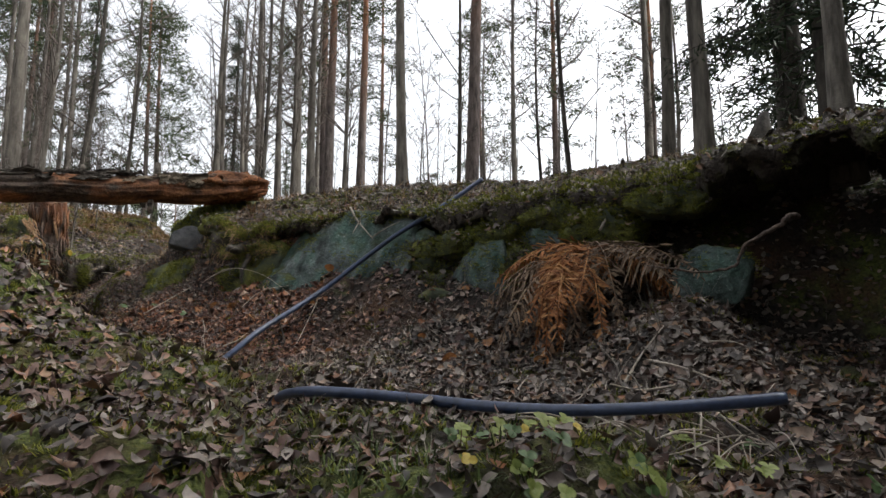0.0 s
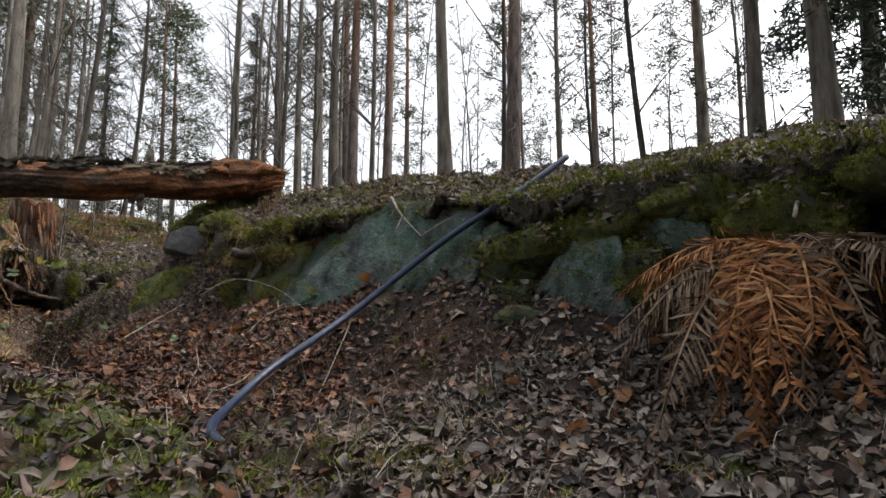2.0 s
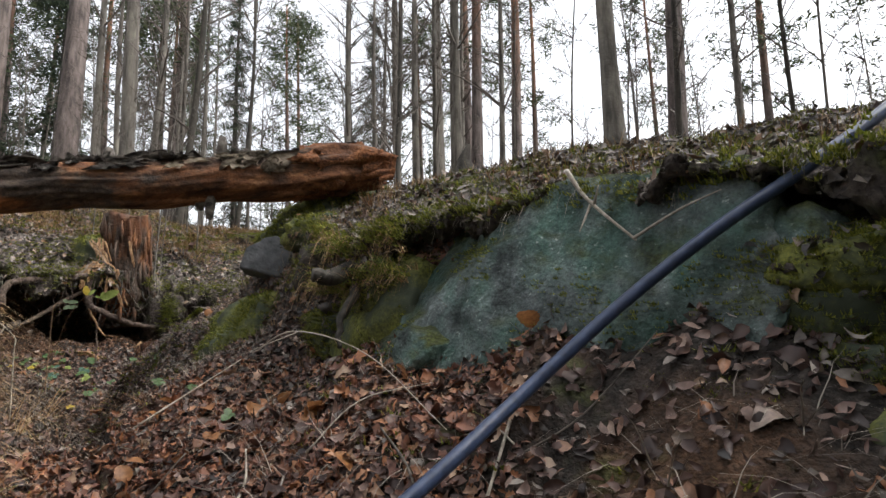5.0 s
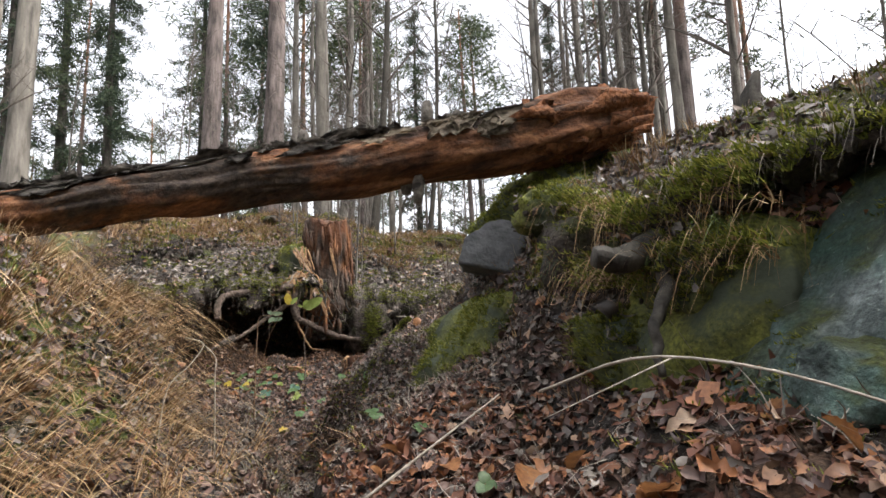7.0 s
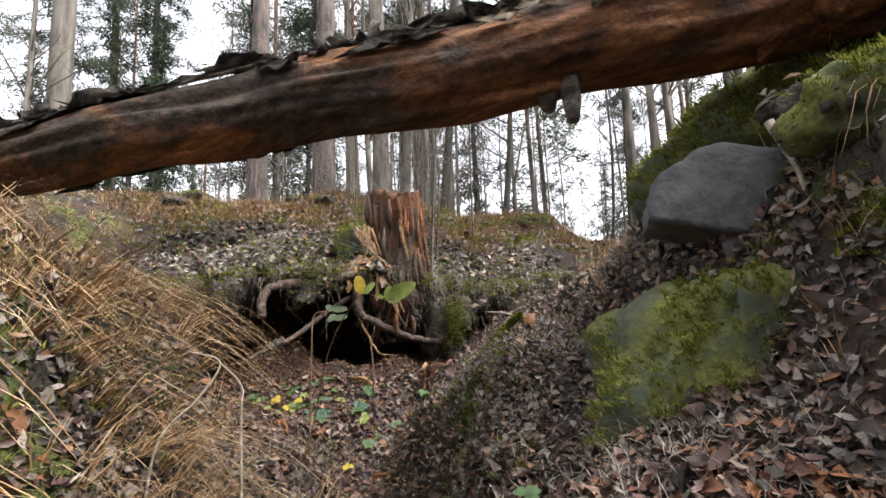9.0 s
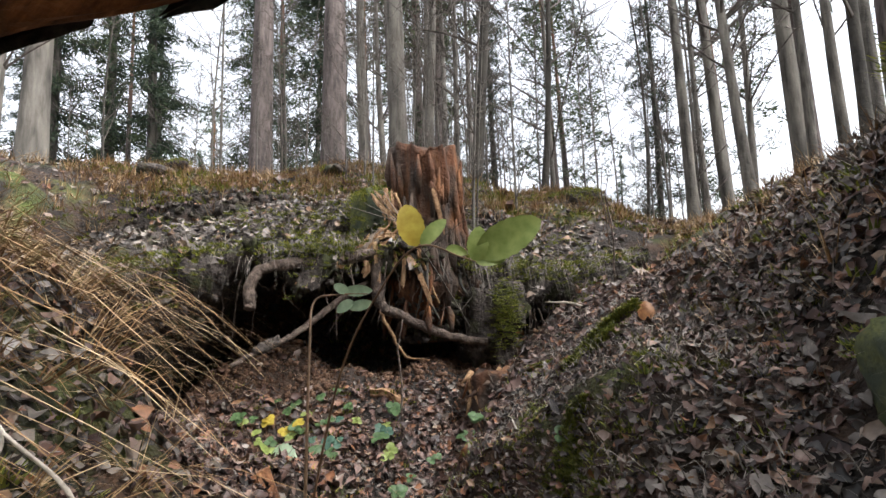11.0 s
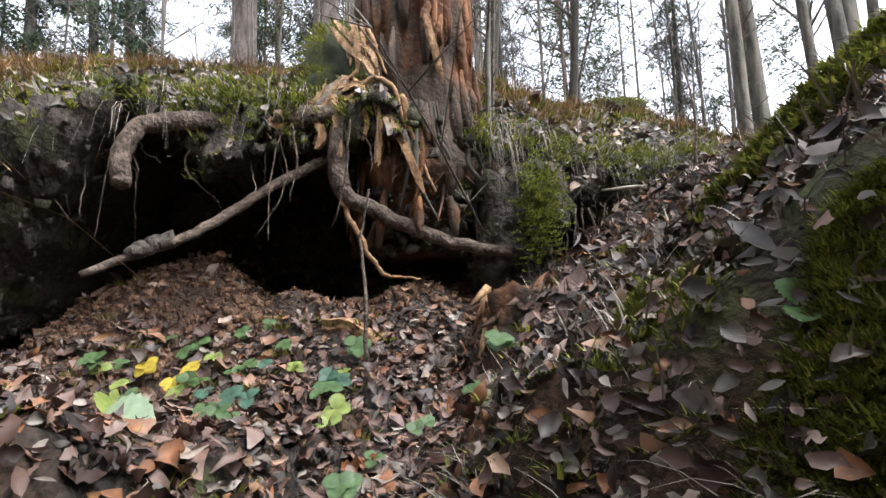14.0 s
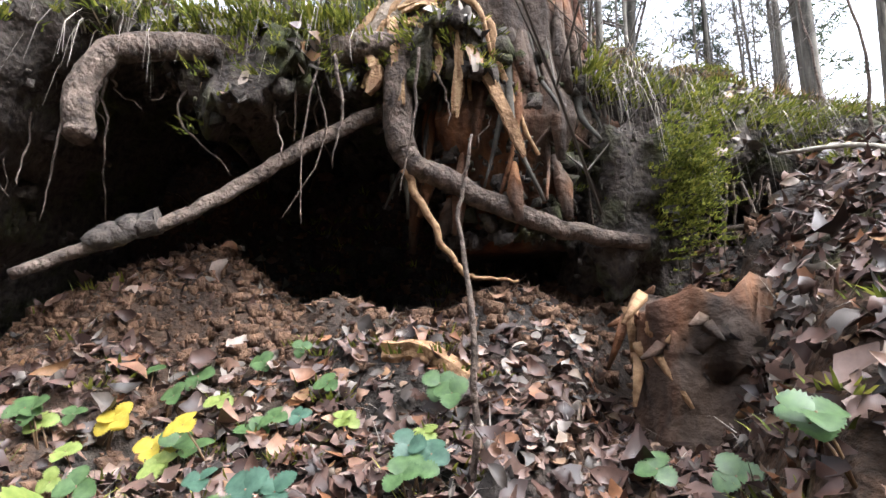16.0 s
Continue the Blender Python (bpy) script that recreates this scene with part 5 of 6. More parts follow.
blades("dry_grass", *on_ground(x, y), rng, (0.22, 0.6), 0.0032, M_DRY, "long straw-coloured dry grass hanging on the bank", 0.75, 0.95, 14, toward)
# thin pale grass over the ridges and slopes
x, y, rng = scatter(14000, (-12, 4, 5, 14), 5, lambda x, y: np.clip((signed(x, y) + 0.3) * 1.5, 0, 1) * (0.3 + 0.7 * (vnoise(x * 1.4, y * 1.4, 81) > 0.45)) * (1 - 0.75 * (x > -2.2)))
blades("ridge_grass", *on_ground(x, y), rng, (0.08, 0.28), 0.003, M_DRY, "short pale withered grass on the ridge", 0.6, 0.45, 9, bends=2)
x, y, rng = scatter(7000, (-11.5, -5.2, 8.4, 13.5), 51, lambda x, y: (signed(x, y) > 0.15) * (0.2 + 0.8 * (vnoise(x * 1.6, y * 1.6, 82) > 0.42)))
blades("bank_grass", *on_ground(x, y), rng, (0.06, 0.22), 0.0035, M_DRY, "short withered grass above the hollow", 0.7, 0.55, 9, bends=3)
x, y, rng = scatter(5000, (-11.5, -5.2, 8.4, 13.5), 52, lambda x, y: (signed(x, y) > 0.1) * (vnoise(x * 1.9, y * 1.9, 83) > 0.5))
blades("bank_moss", *on_ground(x, y), rng, (0.02, 0.06), 0.006, M_MOSS, "yellow-green moss on the bank above the hollow", 0.8, 0.25, 16, category="moss", radius=0.09, bends=2)
x, y, rng = scatter(1500, (-5.6, -3.0, 6.6, 9.4), 53)
blades("slope_straw", x, y, ground(x, y) + 0.03, rng, (0.05, 0.18), 0.0018, M_STALK, "thin straws and stalks on the steep slope", 1.0, 0.6, 4, category="debris", radius=0.09)
x, y, rng = scatter(6000, (-5.7, -4.2, 7.3, 9.2), 54, lambda x, y: np.exp(-((x + 4.95) ** 2 + (y - 8.1) ** 2) / 0.3) * (vnoise(x * 4, y * 4, 85) > 0.42))
blades("slope_moss", *on_ground(x, y), rng, (0.008, 0.026), 0.0025, M_MOSS, "fine green moss tufts on the steep slope", 0.9, 0.25, 24, category="moss", radius=0.035, bends=2)
# small green growth
x, y, rng = scatter(520, (-2.0, 1.2, 1.2, 2.6), 6, lambda x, y: np.exp(-((x + 0.1) / 0.75) ** 2))
blades("green_grass", *on_ground(x, y), rng, (0.04, 0.13), 0.004, M_GREEN, "green grass and weeds on the hump", 0.7, 0.4, 8)


def fringe(name, line, seed, per_metre, length, mat, label, droop, lean, facing, per=10, width=0.0025, category="grass"):
    """Blades hanging over an edge given by its x, y, z line."""
    rng = np.random.default_rng(seed)
    fine = np.array(spline(line, 10))
    n = int(per_metre * np.sum(np.linalg.norm(np.diff(fine, axis=0), axis=1)))
    i = rng.uniform(0, len(fine) - 1.001, n)
    k = i.astype(int)
    p = fine[k] + (fine[k + 1] - fine[k]) * (i - k)[:, None] + rng.normal(0, 0.04, (n, 3))
    d = np.tile(np.array([*facing, 0.0]), (n, 1))
    return blades(name, p[:, 0], p[:, 1], p[:, 2], rng, length, width, mat, label, lean, droop, per, d, category, 0.05, 2 if category == "moss" else 4)


LIP_R = [(1.9, 4.0, 1.98), (1.0, 4.98, 2.02), (0.3, 5.48, 2.0), (-0.34, 6.0, 2.0), (-1.06, 6.42, 2.02), (-1.74, 6.7, 2.04), (-2.3, 6.78, 1.98)]
LIP_N = [(-1.95, 6.6, 1.95), (-2.3, 6.78, 1.9), (-2.5, 6.95, 1.95), (-2.8, 7.28, 2.1), (-3.0, 7.5, 2.2)]
LIP_E = [(-5.8, 11.2, 2.12), (-6.0, 10.5, 1.98), (-6.2, 10.0, 1.95), (-6.42, 9.55, 2.0)]
LIP_W = [(-6.85, 9.0, 2.1), (-7.05, 8.75, 2.1), (-7.35, 8.4, 2.06), (-7.7, 8.05, 2.02), (-8.1, 7.8, 2.0)]
fringe("hanging_grass", LIP_N, 11, 20, (0.08, 0.26), M_DRY, "pale dry grass hanging over the rocks", 1.5, 0.45, (-0.6, -0.8), 12)
LIP_M = [(-1.95, 6.55, 1.7), (-2.2, 6.68, 1.72), (-2.5, 6.85, 1.68), (-2.75, 7.15, 1.74), (-2.95, 7.38, 1.8)]
fringe("hanging_grass", LIP_M, 17, 34, (0.08, 0.26), M_DRY, "yellowish grass tufts drooping between the rocks", 1.2, 0.6, (-0.6, -0.8), 12)
fringe("green_fringe", LIP_M, 18, 20, (0.06, 0.2), M_GREEN, "green grass tufts drooping between the rocks", 1.1, 0.6, (-0.6, -0.8), 8)
fringe("moss_fringe", LIP_M, 19, 160, (0.02, 0.05), M_MOSS, "yellow-green moss between the rocks", 0.6, 0.9, (-0.6, -0.8), 14, 0.004, "moss")
fringe("hanging_grass", LIP_E, 12, 34, (0.1, 0.28), M_STALK, "grey dead grass hanging off the bank edge", 1.6, 0.35, (0.8, -0.5), 10)
fringe("hanging_grass", LIP_W, 13, 40, (0.1, 0.3), M_STALK, "thin grey grass drooping over the hollow", 1.4, 0.4, (0.6, -0.8), 8)
fringe("hanging_grass", LIP_R, 14, 18, (0.08, 0.22), M_STALK, "short withered grass along the turf edge", 1.2, 0.5, (-0.4, -0.9), 8)
for lip, s, f in ((LIP_R, 21, (-0.4, -0.9)), (LIP_N, 22, (-0.6, -0.8)), (LIP_E, 23, (0.8, -0.5)), (LIP_W, 24, (0.6, -0.8))):
    fringe("moss_fringe", lip, s, 190, (0.02, 0.05), M_MOSS, "bright green moss along the bank edge", 0.6, 0.9, f, 14, 0.004, "moss")
# dead stalks on the slope below the rock
x, y, rng = scatter(420, (-1.7, 1.9, 2.9, 5.5), 15, lambda x, y: 0.3 + 0.7 * np.exp(-((x + 0.5) ** 2 + (y - 4.9) ** 2) / 0.4))
blades("dead_stalks", *on_ground(x, y), rng, (0.15, 0.5), 0.003, M_STALK, "pale dead stalks lying on the slope", 1.0, 0.7, 5)
x, y, rng = scatter(90, (-3.2, -1.6, 4.9, 6.6), 16, lambda x, y: np.full(x.shape, 0.8))
blades("dead_stalks", *on_ground(x, y), rng, (0.12, 0.4), 0.003, M_STALK, "thin dead stalks in russet leaves", 1.0, 0.7, 5)


# ---- dead fern ----
M_FERN = material("dead_fern", per_island([(0.0, (0.12, 0.045, 0.015)), (0.5, (0.3, 0.12, 0.038)), (1.0, (0.44, 0.24, 0.1))], 30), 0.75, thin=0.25)
M_FERN_GREY = material("grey_dead_fern", per_island([(0.0, (0.07, 0.045, 0.03)), (1.0, (0.24, 0.17, 0.11))], 30), 0.8)


def frond(base, ang, length, rise, fall, rng, mat, parent):
    verts, faces, pts = [], [], []
    dirv = Vector((math.cos(ang), math.sin(ang), 0))
    sidev = Vector((-math.sin(ang), math.cos(ang), 0))
    bendy = rng.uniform(-0.2, 0.2)
    n = 44
    for i in range(n + 1):
        s = i / n
        pts.append(base + dirv * length * s + sidev * bendy * length * s * s + Vector((0, 0, rise * s - fall * s * s)))
    limbp = pts[::3]
    for a, b in zip(limbp, limbp[1:]):
        limb(verts, faces, a, b, 0.006, 0.005, 0, 1)
    for i in range(3, n):
        s = i / n
        tan = (pts[i + 1] - pts[i - 1]) * 0.5
        w = length * 0.26 * math.sin(min(1, s * 1.1 + 0.1) * math.pi * 0.94) ** 0.8 * rng.uniform(0.75, 1.1) + 0.012
        for sg in (-1, 1):
            tip = pts[i] + sidev * sg * w * 0.9 + tan.normalized() * w * 0.4 + Vector((0, 0, -w * rng.uniform(-0.3, 1.3)))
            m1, m2 = pts[i].lerp(tip, 0.3), pts[i].lerp(tip, 0.7)
            h = tan * rng.uniform(0.22, 0.42)
            curl = Vector((0, 0, rng.uniform(-0.012, 0.015)))
            k = len(verts)
            verts += [pts[i], m1 + h + curl, m1 - h, m2 + h * 0.75, m2 - h * 0.75 + curl, tip]
            faces += [(k, k + 2, k + 1), (k + 1, k + 2, k + 4, k + 3), (k + 3, k + 4, k + 5)]
    part("frond", raw("frond", verts, faces, mat, False), None, parent, smooth=False)


def fern(x, y, z, seed, count, spread_a, label, size=1.0):
    rng = random.Random(seed)
    ob = new("dead_fern")
    ob.location = (x, y, z)
    for i in range(count):
        a = radians(rng.uniform(*spread_a))
        frond(Vector((rng.uniform(-0.06, 0.06), rng.uniform(-0.06, 0.06), 0)), a, size * rng.uniform(0.35, 0.95), rng.uniform(0.0, 0.4) * size, rng.uniform(0.45, 1.05) * size, rng, M_FERN if rng.random() < 0.52 else M_FERN_GREY, ob)
    return tagged(ob, label, "fern")


fern(1.2, 4.42, 1.45, 4, 30, (130, 350), "withered orange-brown fern drooping down the slope")
fern(0.97, 4.35, 1.32, 6, 10, (140, 260), "withered rust-coloured fern fronds", 0.8)


# ---- twigs ----
M_PALE = material("pale_twig", plain((0.2, 0.17, 0.135), (0.45, 0.4, 0.33), 30), 0.8, 0.4, 80)


def twig(points, r, label, mat=None, seed=1, stems=()):
    ob = new("fallen_twig")
    part("stem", tube(spline(points, 6), [r * (1 - 0.6 * i / (6 * (len(points) - 1))) for i in range(6 * (len(points) - 1) + 1)], 6, 0.2, seed, True, 1.5, 8), mat or M_PALE, ob)
    for s in stems:
        part("side_shoot", tube(spline(s, 4), [r * 0.6 * (1 - 0.7 * i / (4 * (len(s) - 1))) for i in range(4 * (len(s) - 1) + 1)], 5, 0.2, seed, True), mat or M_PALE, ob)
    return tagged(ob, label, "twig")


twig([(-1.04, 6.26, 2.14), (-0.95, 6.2, 1.98), (-0.76, 6.05, 1.76)], 0.014, "pale forked stick hanging before the rock", seed=2, stems=[[(-0.92, 6.18, 1.95), (-0.9, 6.1, 2.02)], [(-0.93, 6.2, 1.97), (-0.99, 6.12, 1.82)], [(-0.77, 6.06, 1.77), (-0.6, 5.95, 1.86), (-0.45, 5.9, 1.92)]])
twig([(-2.5, 5.95, 1.3), (-2.13, 5.66, 1.4), (-1.75, 5.5, 1.32), (-1.4, 5.3, 1.1)], 0.0036, "long thin pale twig over the slope", seed=3, stems=[[(-2.1, 5.65, 1.4), (-2.3, 5.5, 1.3)]])
twig([(-1.9, 5.35, 1.0), (-1.75, 5.45, 1.16), (-1.5, 5.5, 1.22)], 0.0035, "thin pale twig among russet leaves", seed=4)
twig([(-3.3, 7.62, 2.18), (-3.24, 7.6, 2.02), (-3.22, 7.58, 1.92)], 0.018, "white peeled stick beside the split block", seed=5)
twig([(1.25, 4.45, 1.6), (1.5, 4.75, 1.95), (1.62, 4.9, 2.2)], 0.012, "pale twig leaning over the turf edge", seed=6, stems=[[(1.45, 4.7, 1.88), (1.25, 4.5, 1.75)]])
twig([(-3.1, 5.9, 0.95), (-2.95, 6.1, 1.1), (-2.8, 6.3, 1.25)], 0.006, "pale straight twig on the slope", seed=7)
twig([(-5.6, 9.9, 1.62), (-5.75, 9.85, 1.68), (-5.95, 9.85, 1.7)], 0.012, "pale peeled twig lying at the hollow", seed=8)
twig([(-5.5, 10.1, 1.6), (-5.8, 10.0, 1.52), (-6.15, 9.95, 1.5)], 0.024, "dark branch lying at the hollow's foot", M_ROOT, 9)
twig([(-4.9, 6.35, gz(-4.9, 6.35)), (-4.87, 6.38, 1.21), (-4.82, 6.48, 1.34), (-4.78, 6.53, 1.45), (-4.83, 6.45, 1.49)], 0.005, "pale bent bare twig rising from the grassy bank", seed=41)
twig([(-4.75, 6.6, gz(-4.75, 6.6)), (-4.75, 6.59, 1.27), (-4.75, 6.59, 1.37), (-4.78, 6.53, 1.45)], 0.005, "pale upright bare twig beside the grassy bank", seed=42)
rt = random.Random(23)
for k in range(30):
    bx, by = (rt.uniform(0.2, 1.6), rt.uniform(2.3, 3.3)) if k < 16 else (rt.uniform(-3.2, -1.2), rt.uniform(4.9, 6.0))
    a, ln = rt.uniform(0, 6.283), rt.uniform(0.2, 0.6)
    ex, ey = bx + math.cos(a) * ln, by + math.sin(a) * ln
    mx, my = (bx + ex) / 2 + rt.uniform(-0.04, 0.04), (by + ey) / 2 + rt.uniform(-0.04, 0.04)
    twig([(bx, by, gz(bx, by) + 0.02), (mx, my, gz(mx, my) + rt.uniform(0.03, 0.09)), (ex, ey, gz(ex, ey) + rt.uniform(0.02, 0.12))], rt.uniform(0.004, 0.009), "thin pale twig lying in leaf litter", M_PALE if rt.random() < 0.6 else M_TWIG, k)["group"] = "fallen twigs"


# ---- leafy plants ----
def leaf_mat(name, lo, hi, rough=0.45):
    return material(name, plain(lo, hi, 45), rough, spec=0.4, thin=0.35)


M_STRAW = leaf_mat("strawberry_leaf", (0.04, 0.08, 0.028), (0.1, 0.165, 0.06))
M_BLUISH = leaf_mat("bluish_green_leaf", (0.03, 0.075, 0.05), (0.08, 0.15, 0.1))
M_YELLOW = leaf_mat("yellow_leaf", (0.32, 0.22, 0.02), (0.5, 0.4, 0.06))
M_LIME = leaf_mat("lime_leaf", (0.14, 0.19, 0.04), (0.27, 0.32, 0.09))
M_WHITE = leaf_mat("pale_leaf_underside", (0.17, 0.24, 0.14), (0.28, 0.36, 0.22))
M_BROWNLEAF = leaf_mat("brown_oak_leaf", (0.15, 0.06, 0.025), (0.34, 0.16, 0.06))
M_STEM = leaf_mat("plant_stem", (0.12, 0.07, 0.04), (0.24, 0.15, 0.085))


def leaflet(ln, wd, lobes, rng, cup=0.2):
    """A toothed leaf blade along +x, slightly cupped, with some thickness."""
    bm = bmesh.new()
    n = 14
    mid, left, right = [], [], []
    for i in range(n + 1):
        s = i / n
        w = wd * math.sin(math.pi * min(1, s ** 0.9)) ** 0.55 * (1 + lobes * (1 if i % 2 else -1))
        zz = -cup * ln * (s - 0.4) ** 2
        mid.append(bm.verts.new((ln * s, 0, zz)))
        left.append(bm.verts.new((ln * s, w, zz + w * cup)))
        right.append(bm.verts.new((ln * s, -w, zz + w * cup)))
    for i in range(n):
        bm.faces.new((mid[i], mid[i + 1], left[i + 1], left[i]))
        bm.faces.new((right[i], right[i + 1], mid[i + 1], mid[i]))
    bmesh.ops.remove_doubles(bm, verts=bm.verts[:], dist=0.0004)
    return bm


LEAF_MESHES = {}


def leaf_part(kind, mat, m, parent, ln, wd, lobes, name="leaflet"):
    key = (kind, mat.name)
    if key not in LEAF_MESHES:
        LEAF_MESHES[key] = mesh_from(leaflet(ln, wd, lobes, random.Random(1)), name, mat)
        LEAF_MESHES[key].polygons.foreach_set("use_smooth", [True] * len(LEAF_MESHES[key].polygons))
    ob = new(name, LEAF_MESHES[key])
    ob.parent = parent
    ob.matrix_basis = m
    return ob


def strawberry(x, y, seed, mat, label, size=1.0, height=0.06):
    rng = random.Random(seed)
    ob = new("strawberry_plant")
    ob.location = (x, y, gz(x, y))
    ob.scale = (size, size, size)
    for j in range(rng.choice((1, 1, 2))):
        top = Vector((rng.uniform(-0.05, 0.05), rng.uniform(-0.05, 0.05), height * rng.uniform(0.8, 1.5) + 0.02))
        part("stalk", tube([(0, 0, -0.02), tuple(top * 0.5), tuple(top)], [0.003, 0.0025, 0.002], 5), M_STEM, ob)
        a0, lean = rng.uniform(0, 360), rng.uniform(22, 52)
        for k in range(3):
            leaf_part("trifoliate", mat, Matrix.Translation(top) @ Matrix.Rotation(radians(lean), 4, (0.83, 0.55, 0)) @ pose(0, 0, 0, rng.uniform(-12, 12), rng.uniform(-22, 14), a0 + 120 * k + rng.uniform(-12, 12)), ob, 0.047, 0.024, 0.12)
    return tagged(ob, label, "plant", "strawberry plants")


rs = random.Random(31)
for k in range(36):
    s = rs.random()
    x, y = -7.3 + 1.4 * s + rs.gauss(0, 0.15), 8.25 + 0.7 * s + rs.gauss(0, 0.16)
    mat, lab = rs.choice(((M_STRAW, "green three-leaved wild strawberry plant"), (M_STRAW, "green three-leaved wild strawberry plant"), (M_BLUISH, "bluish-green wild strawberry plant"), (M_LIME, "pale yellowing wild strawberry plant")))
    strawberry(x, y, k, mat, lab, rs.uniform(0.6, 1.0))
for k, (x, y) in enumerate(((-5.02, 8.2), (-3.9, 6.95), (-3.4, 6.6), (-2.9, 6.3), (-6.02, 8.4), (-6.1, 9.0))):
    strawberry(x, y, 80 + k, M_STRAW, "fresh green strawberry plant in leaf litter", 0.95)
for k in range(40):
    strawberry(0.02 + abs(rs.gauss(0.0, 0.55)), rs.uniform(1.5, 2.3), 100 + k, rs.choice((M_STRAW, M_LIME, M_STRAW)), "small green plant on the mossy hump", 0.7)
for k, (x, y) in enumerate(((-6.82, 8.52), (-7.0, 8.5), (-7.12, 8.42), (0.25, 1.95), (0.5, 2.1), (0.05, 1.75), (-5.95, 8.2))):
    strawberry(x, y, 140 + k, M_YELLOW, "bright yellow autumn leaves on a low plant", 0.95 if x < -3 else 0.6, 0.06)


def single_leaf(x, y, mat, label, ln, turn, up=0.015, tilt=(0, 0), z=None, wide=0.42):
    ob = new("fallen_leaf", mesh_from(leaflet(ln, ln * wide, 0.1 if wide < 0.5 else 0.05, random.Random(2), 0.35), "fallen_leaf", mat))
    ob.data.polygons.foreach_set("use_smooth", [True] * len(ob.data.polygons))
    ob.matrix_basis = pose(x, y, (gz(x, y) + up) if z is None else z, tilt[0], tilt[1], turn)
    return tagged(ob, label, "leaf")


single_leaf(-6.62, 8.1, M_WHITE, "large pale whitish fallen leaf", 0.15, 40, 0.06, (38, 10), None, 0.56)
single_leaf(-6.72, 8.16, M_LIME, "large yellow-green leaf beside a pale one", 0.13, 140, 0.06, (25, -10), None, 0.5)
single_leaf(-4.9, 8.75, M_BROWNLEAF, "curled orange oak leaf standing on the slope", 0.09, 60, 0.06, (70, -60))
for k in range(60):
    x, y = (rs.uniform(-3.4, -1.2), rs.uniform(5.4, 6.5)) if k < 40 else (rs.uniform(-1.2, 1.0), rs.uniform(3.8, 5.6))
    y += 0.5 if x < -2.4 and y < 6.0 else 0.0
    single_leaf(x, y, M_BROWNLEAF if k % 3 else M_LEAF_RED, "curled brown oak leaf on the slope", rs.uniform(0.07, 0.12), rs.uniform(0, 360), 0.03, (rs.uniform(-40, 40), rs.uniform(-60, 10)))["group"] = "oak leaves"


def sapling(base, stem, leaves, label, thick=0.003):
    """A thin stem with broad leaves, each from its stalk's end to its tip, hanging face outwards."""
    ob = new("sapling")
    part("stem", tube(spline([base] + stem, 8), [thick * (1 - 0.65 * i / (8 * len(stem))) for i in range(8 * len(stem) + 1)], 7, 0.1, 3), M_STEM, ob)
    for k, (o, e, m, wide) in enumerate(leaves):
        o, e = Vector(o), Vector(e)
        u = (e - o).normalized()
        w = Vector((0.6, -0.78, 0.15 + 0.2 * (k % 3 - 1))).cross(u).normalized()
        n = u.cross(w)
        rot = Matrix((u, w, n)).transposed().to_4x4()
        lf = part("leaf", leaflet((e - o).length, (e - o).length * wide, 0.03, None, 0.25), m, ob)
        lf.matrix_basis = Matrix.Translation(o) @ rot
    return tagged(ob, label, "sapling")


sapling((-5.05, 7.02, gz(-5.05, 7.02) - 0.03), [(-5.040, 7.110, 1.110), (-4.890, 7.080, 1.460), (-4.740, 7.060, 1.630), (-4.660, 7.060, 1.680), (-4.610, 7.100, 1.660), (-4.590, 7.120, 1.650)],
        [((-4.590, 7.120, 1.660), (-4.490, 7.170, 1.715), M_LIME, 0.24), ((-4.590, 7.120, 1.650), (-4.580, 7.120, 1.710), M_LIME, 0.3), ((-4.660, 7.060, 1.680), (-4.625, 7.085, 1.725), M_LIME, 0.22),
         ((-4.670, 7.060, 1.680), (-4.685, 7.050, 1.755), M_YELLOW, 0.3), ((-4.630, 7.090, 1.675), (-4.600, 7.110, 1.665), M_LIME, 0.25), ((-4.590, 7.120, 1.650), (-4.550, 7.150, 1.655), M_LIME, 0.25)], "thin sapling with a few yellow-green leaves")
sapling((-5.24, 7.26, gz(-5.24, 7.26) - 0.03), [(-5.27, 7.29, 1.1), (-5.34, 7.36, 1.5), (-5.37, 7.4, 1.63), (-5.32, 7.45, 1.65), (-5.26, 7.51, 1.65)],
        [((-5.31, 7.46, 1.66), (-5.25, 7.52, 1.66), M_WHITE, 0.2), ((-5.3, 7.47, 1.655), (-5.33, 7.44, 1.68), M_WHITE, 0.3), ((-5.29, 7.48, 1.63), (-5.325, 7.445, 1.6), M_WHITE, 0.3), ((-5.3, 7.47, 1.61), (-5.25, 7.52, 1.625), M_WHITE, 0.22)], "thin twig with small whitish leaves", 0.0055)
for k, (x, y, h) in enumerate(((-6.34, 8.78, 0.7), (-5.75, 10.6, 0.9), (-5.95, 11.0, 1.1))):
    z = gz(x, y)
    root([(x, y, z - 0.05), (x + 0.02, y, z + h * 0.4), (x - 0.02, y + 0.02, z + h * 0.75), (x + 0.01, y + 0.03, z + h)], 0.008, 0.003, "thin upright bare sapling stem", "bare_sapling", M_ROOT, 6, 90 + k)


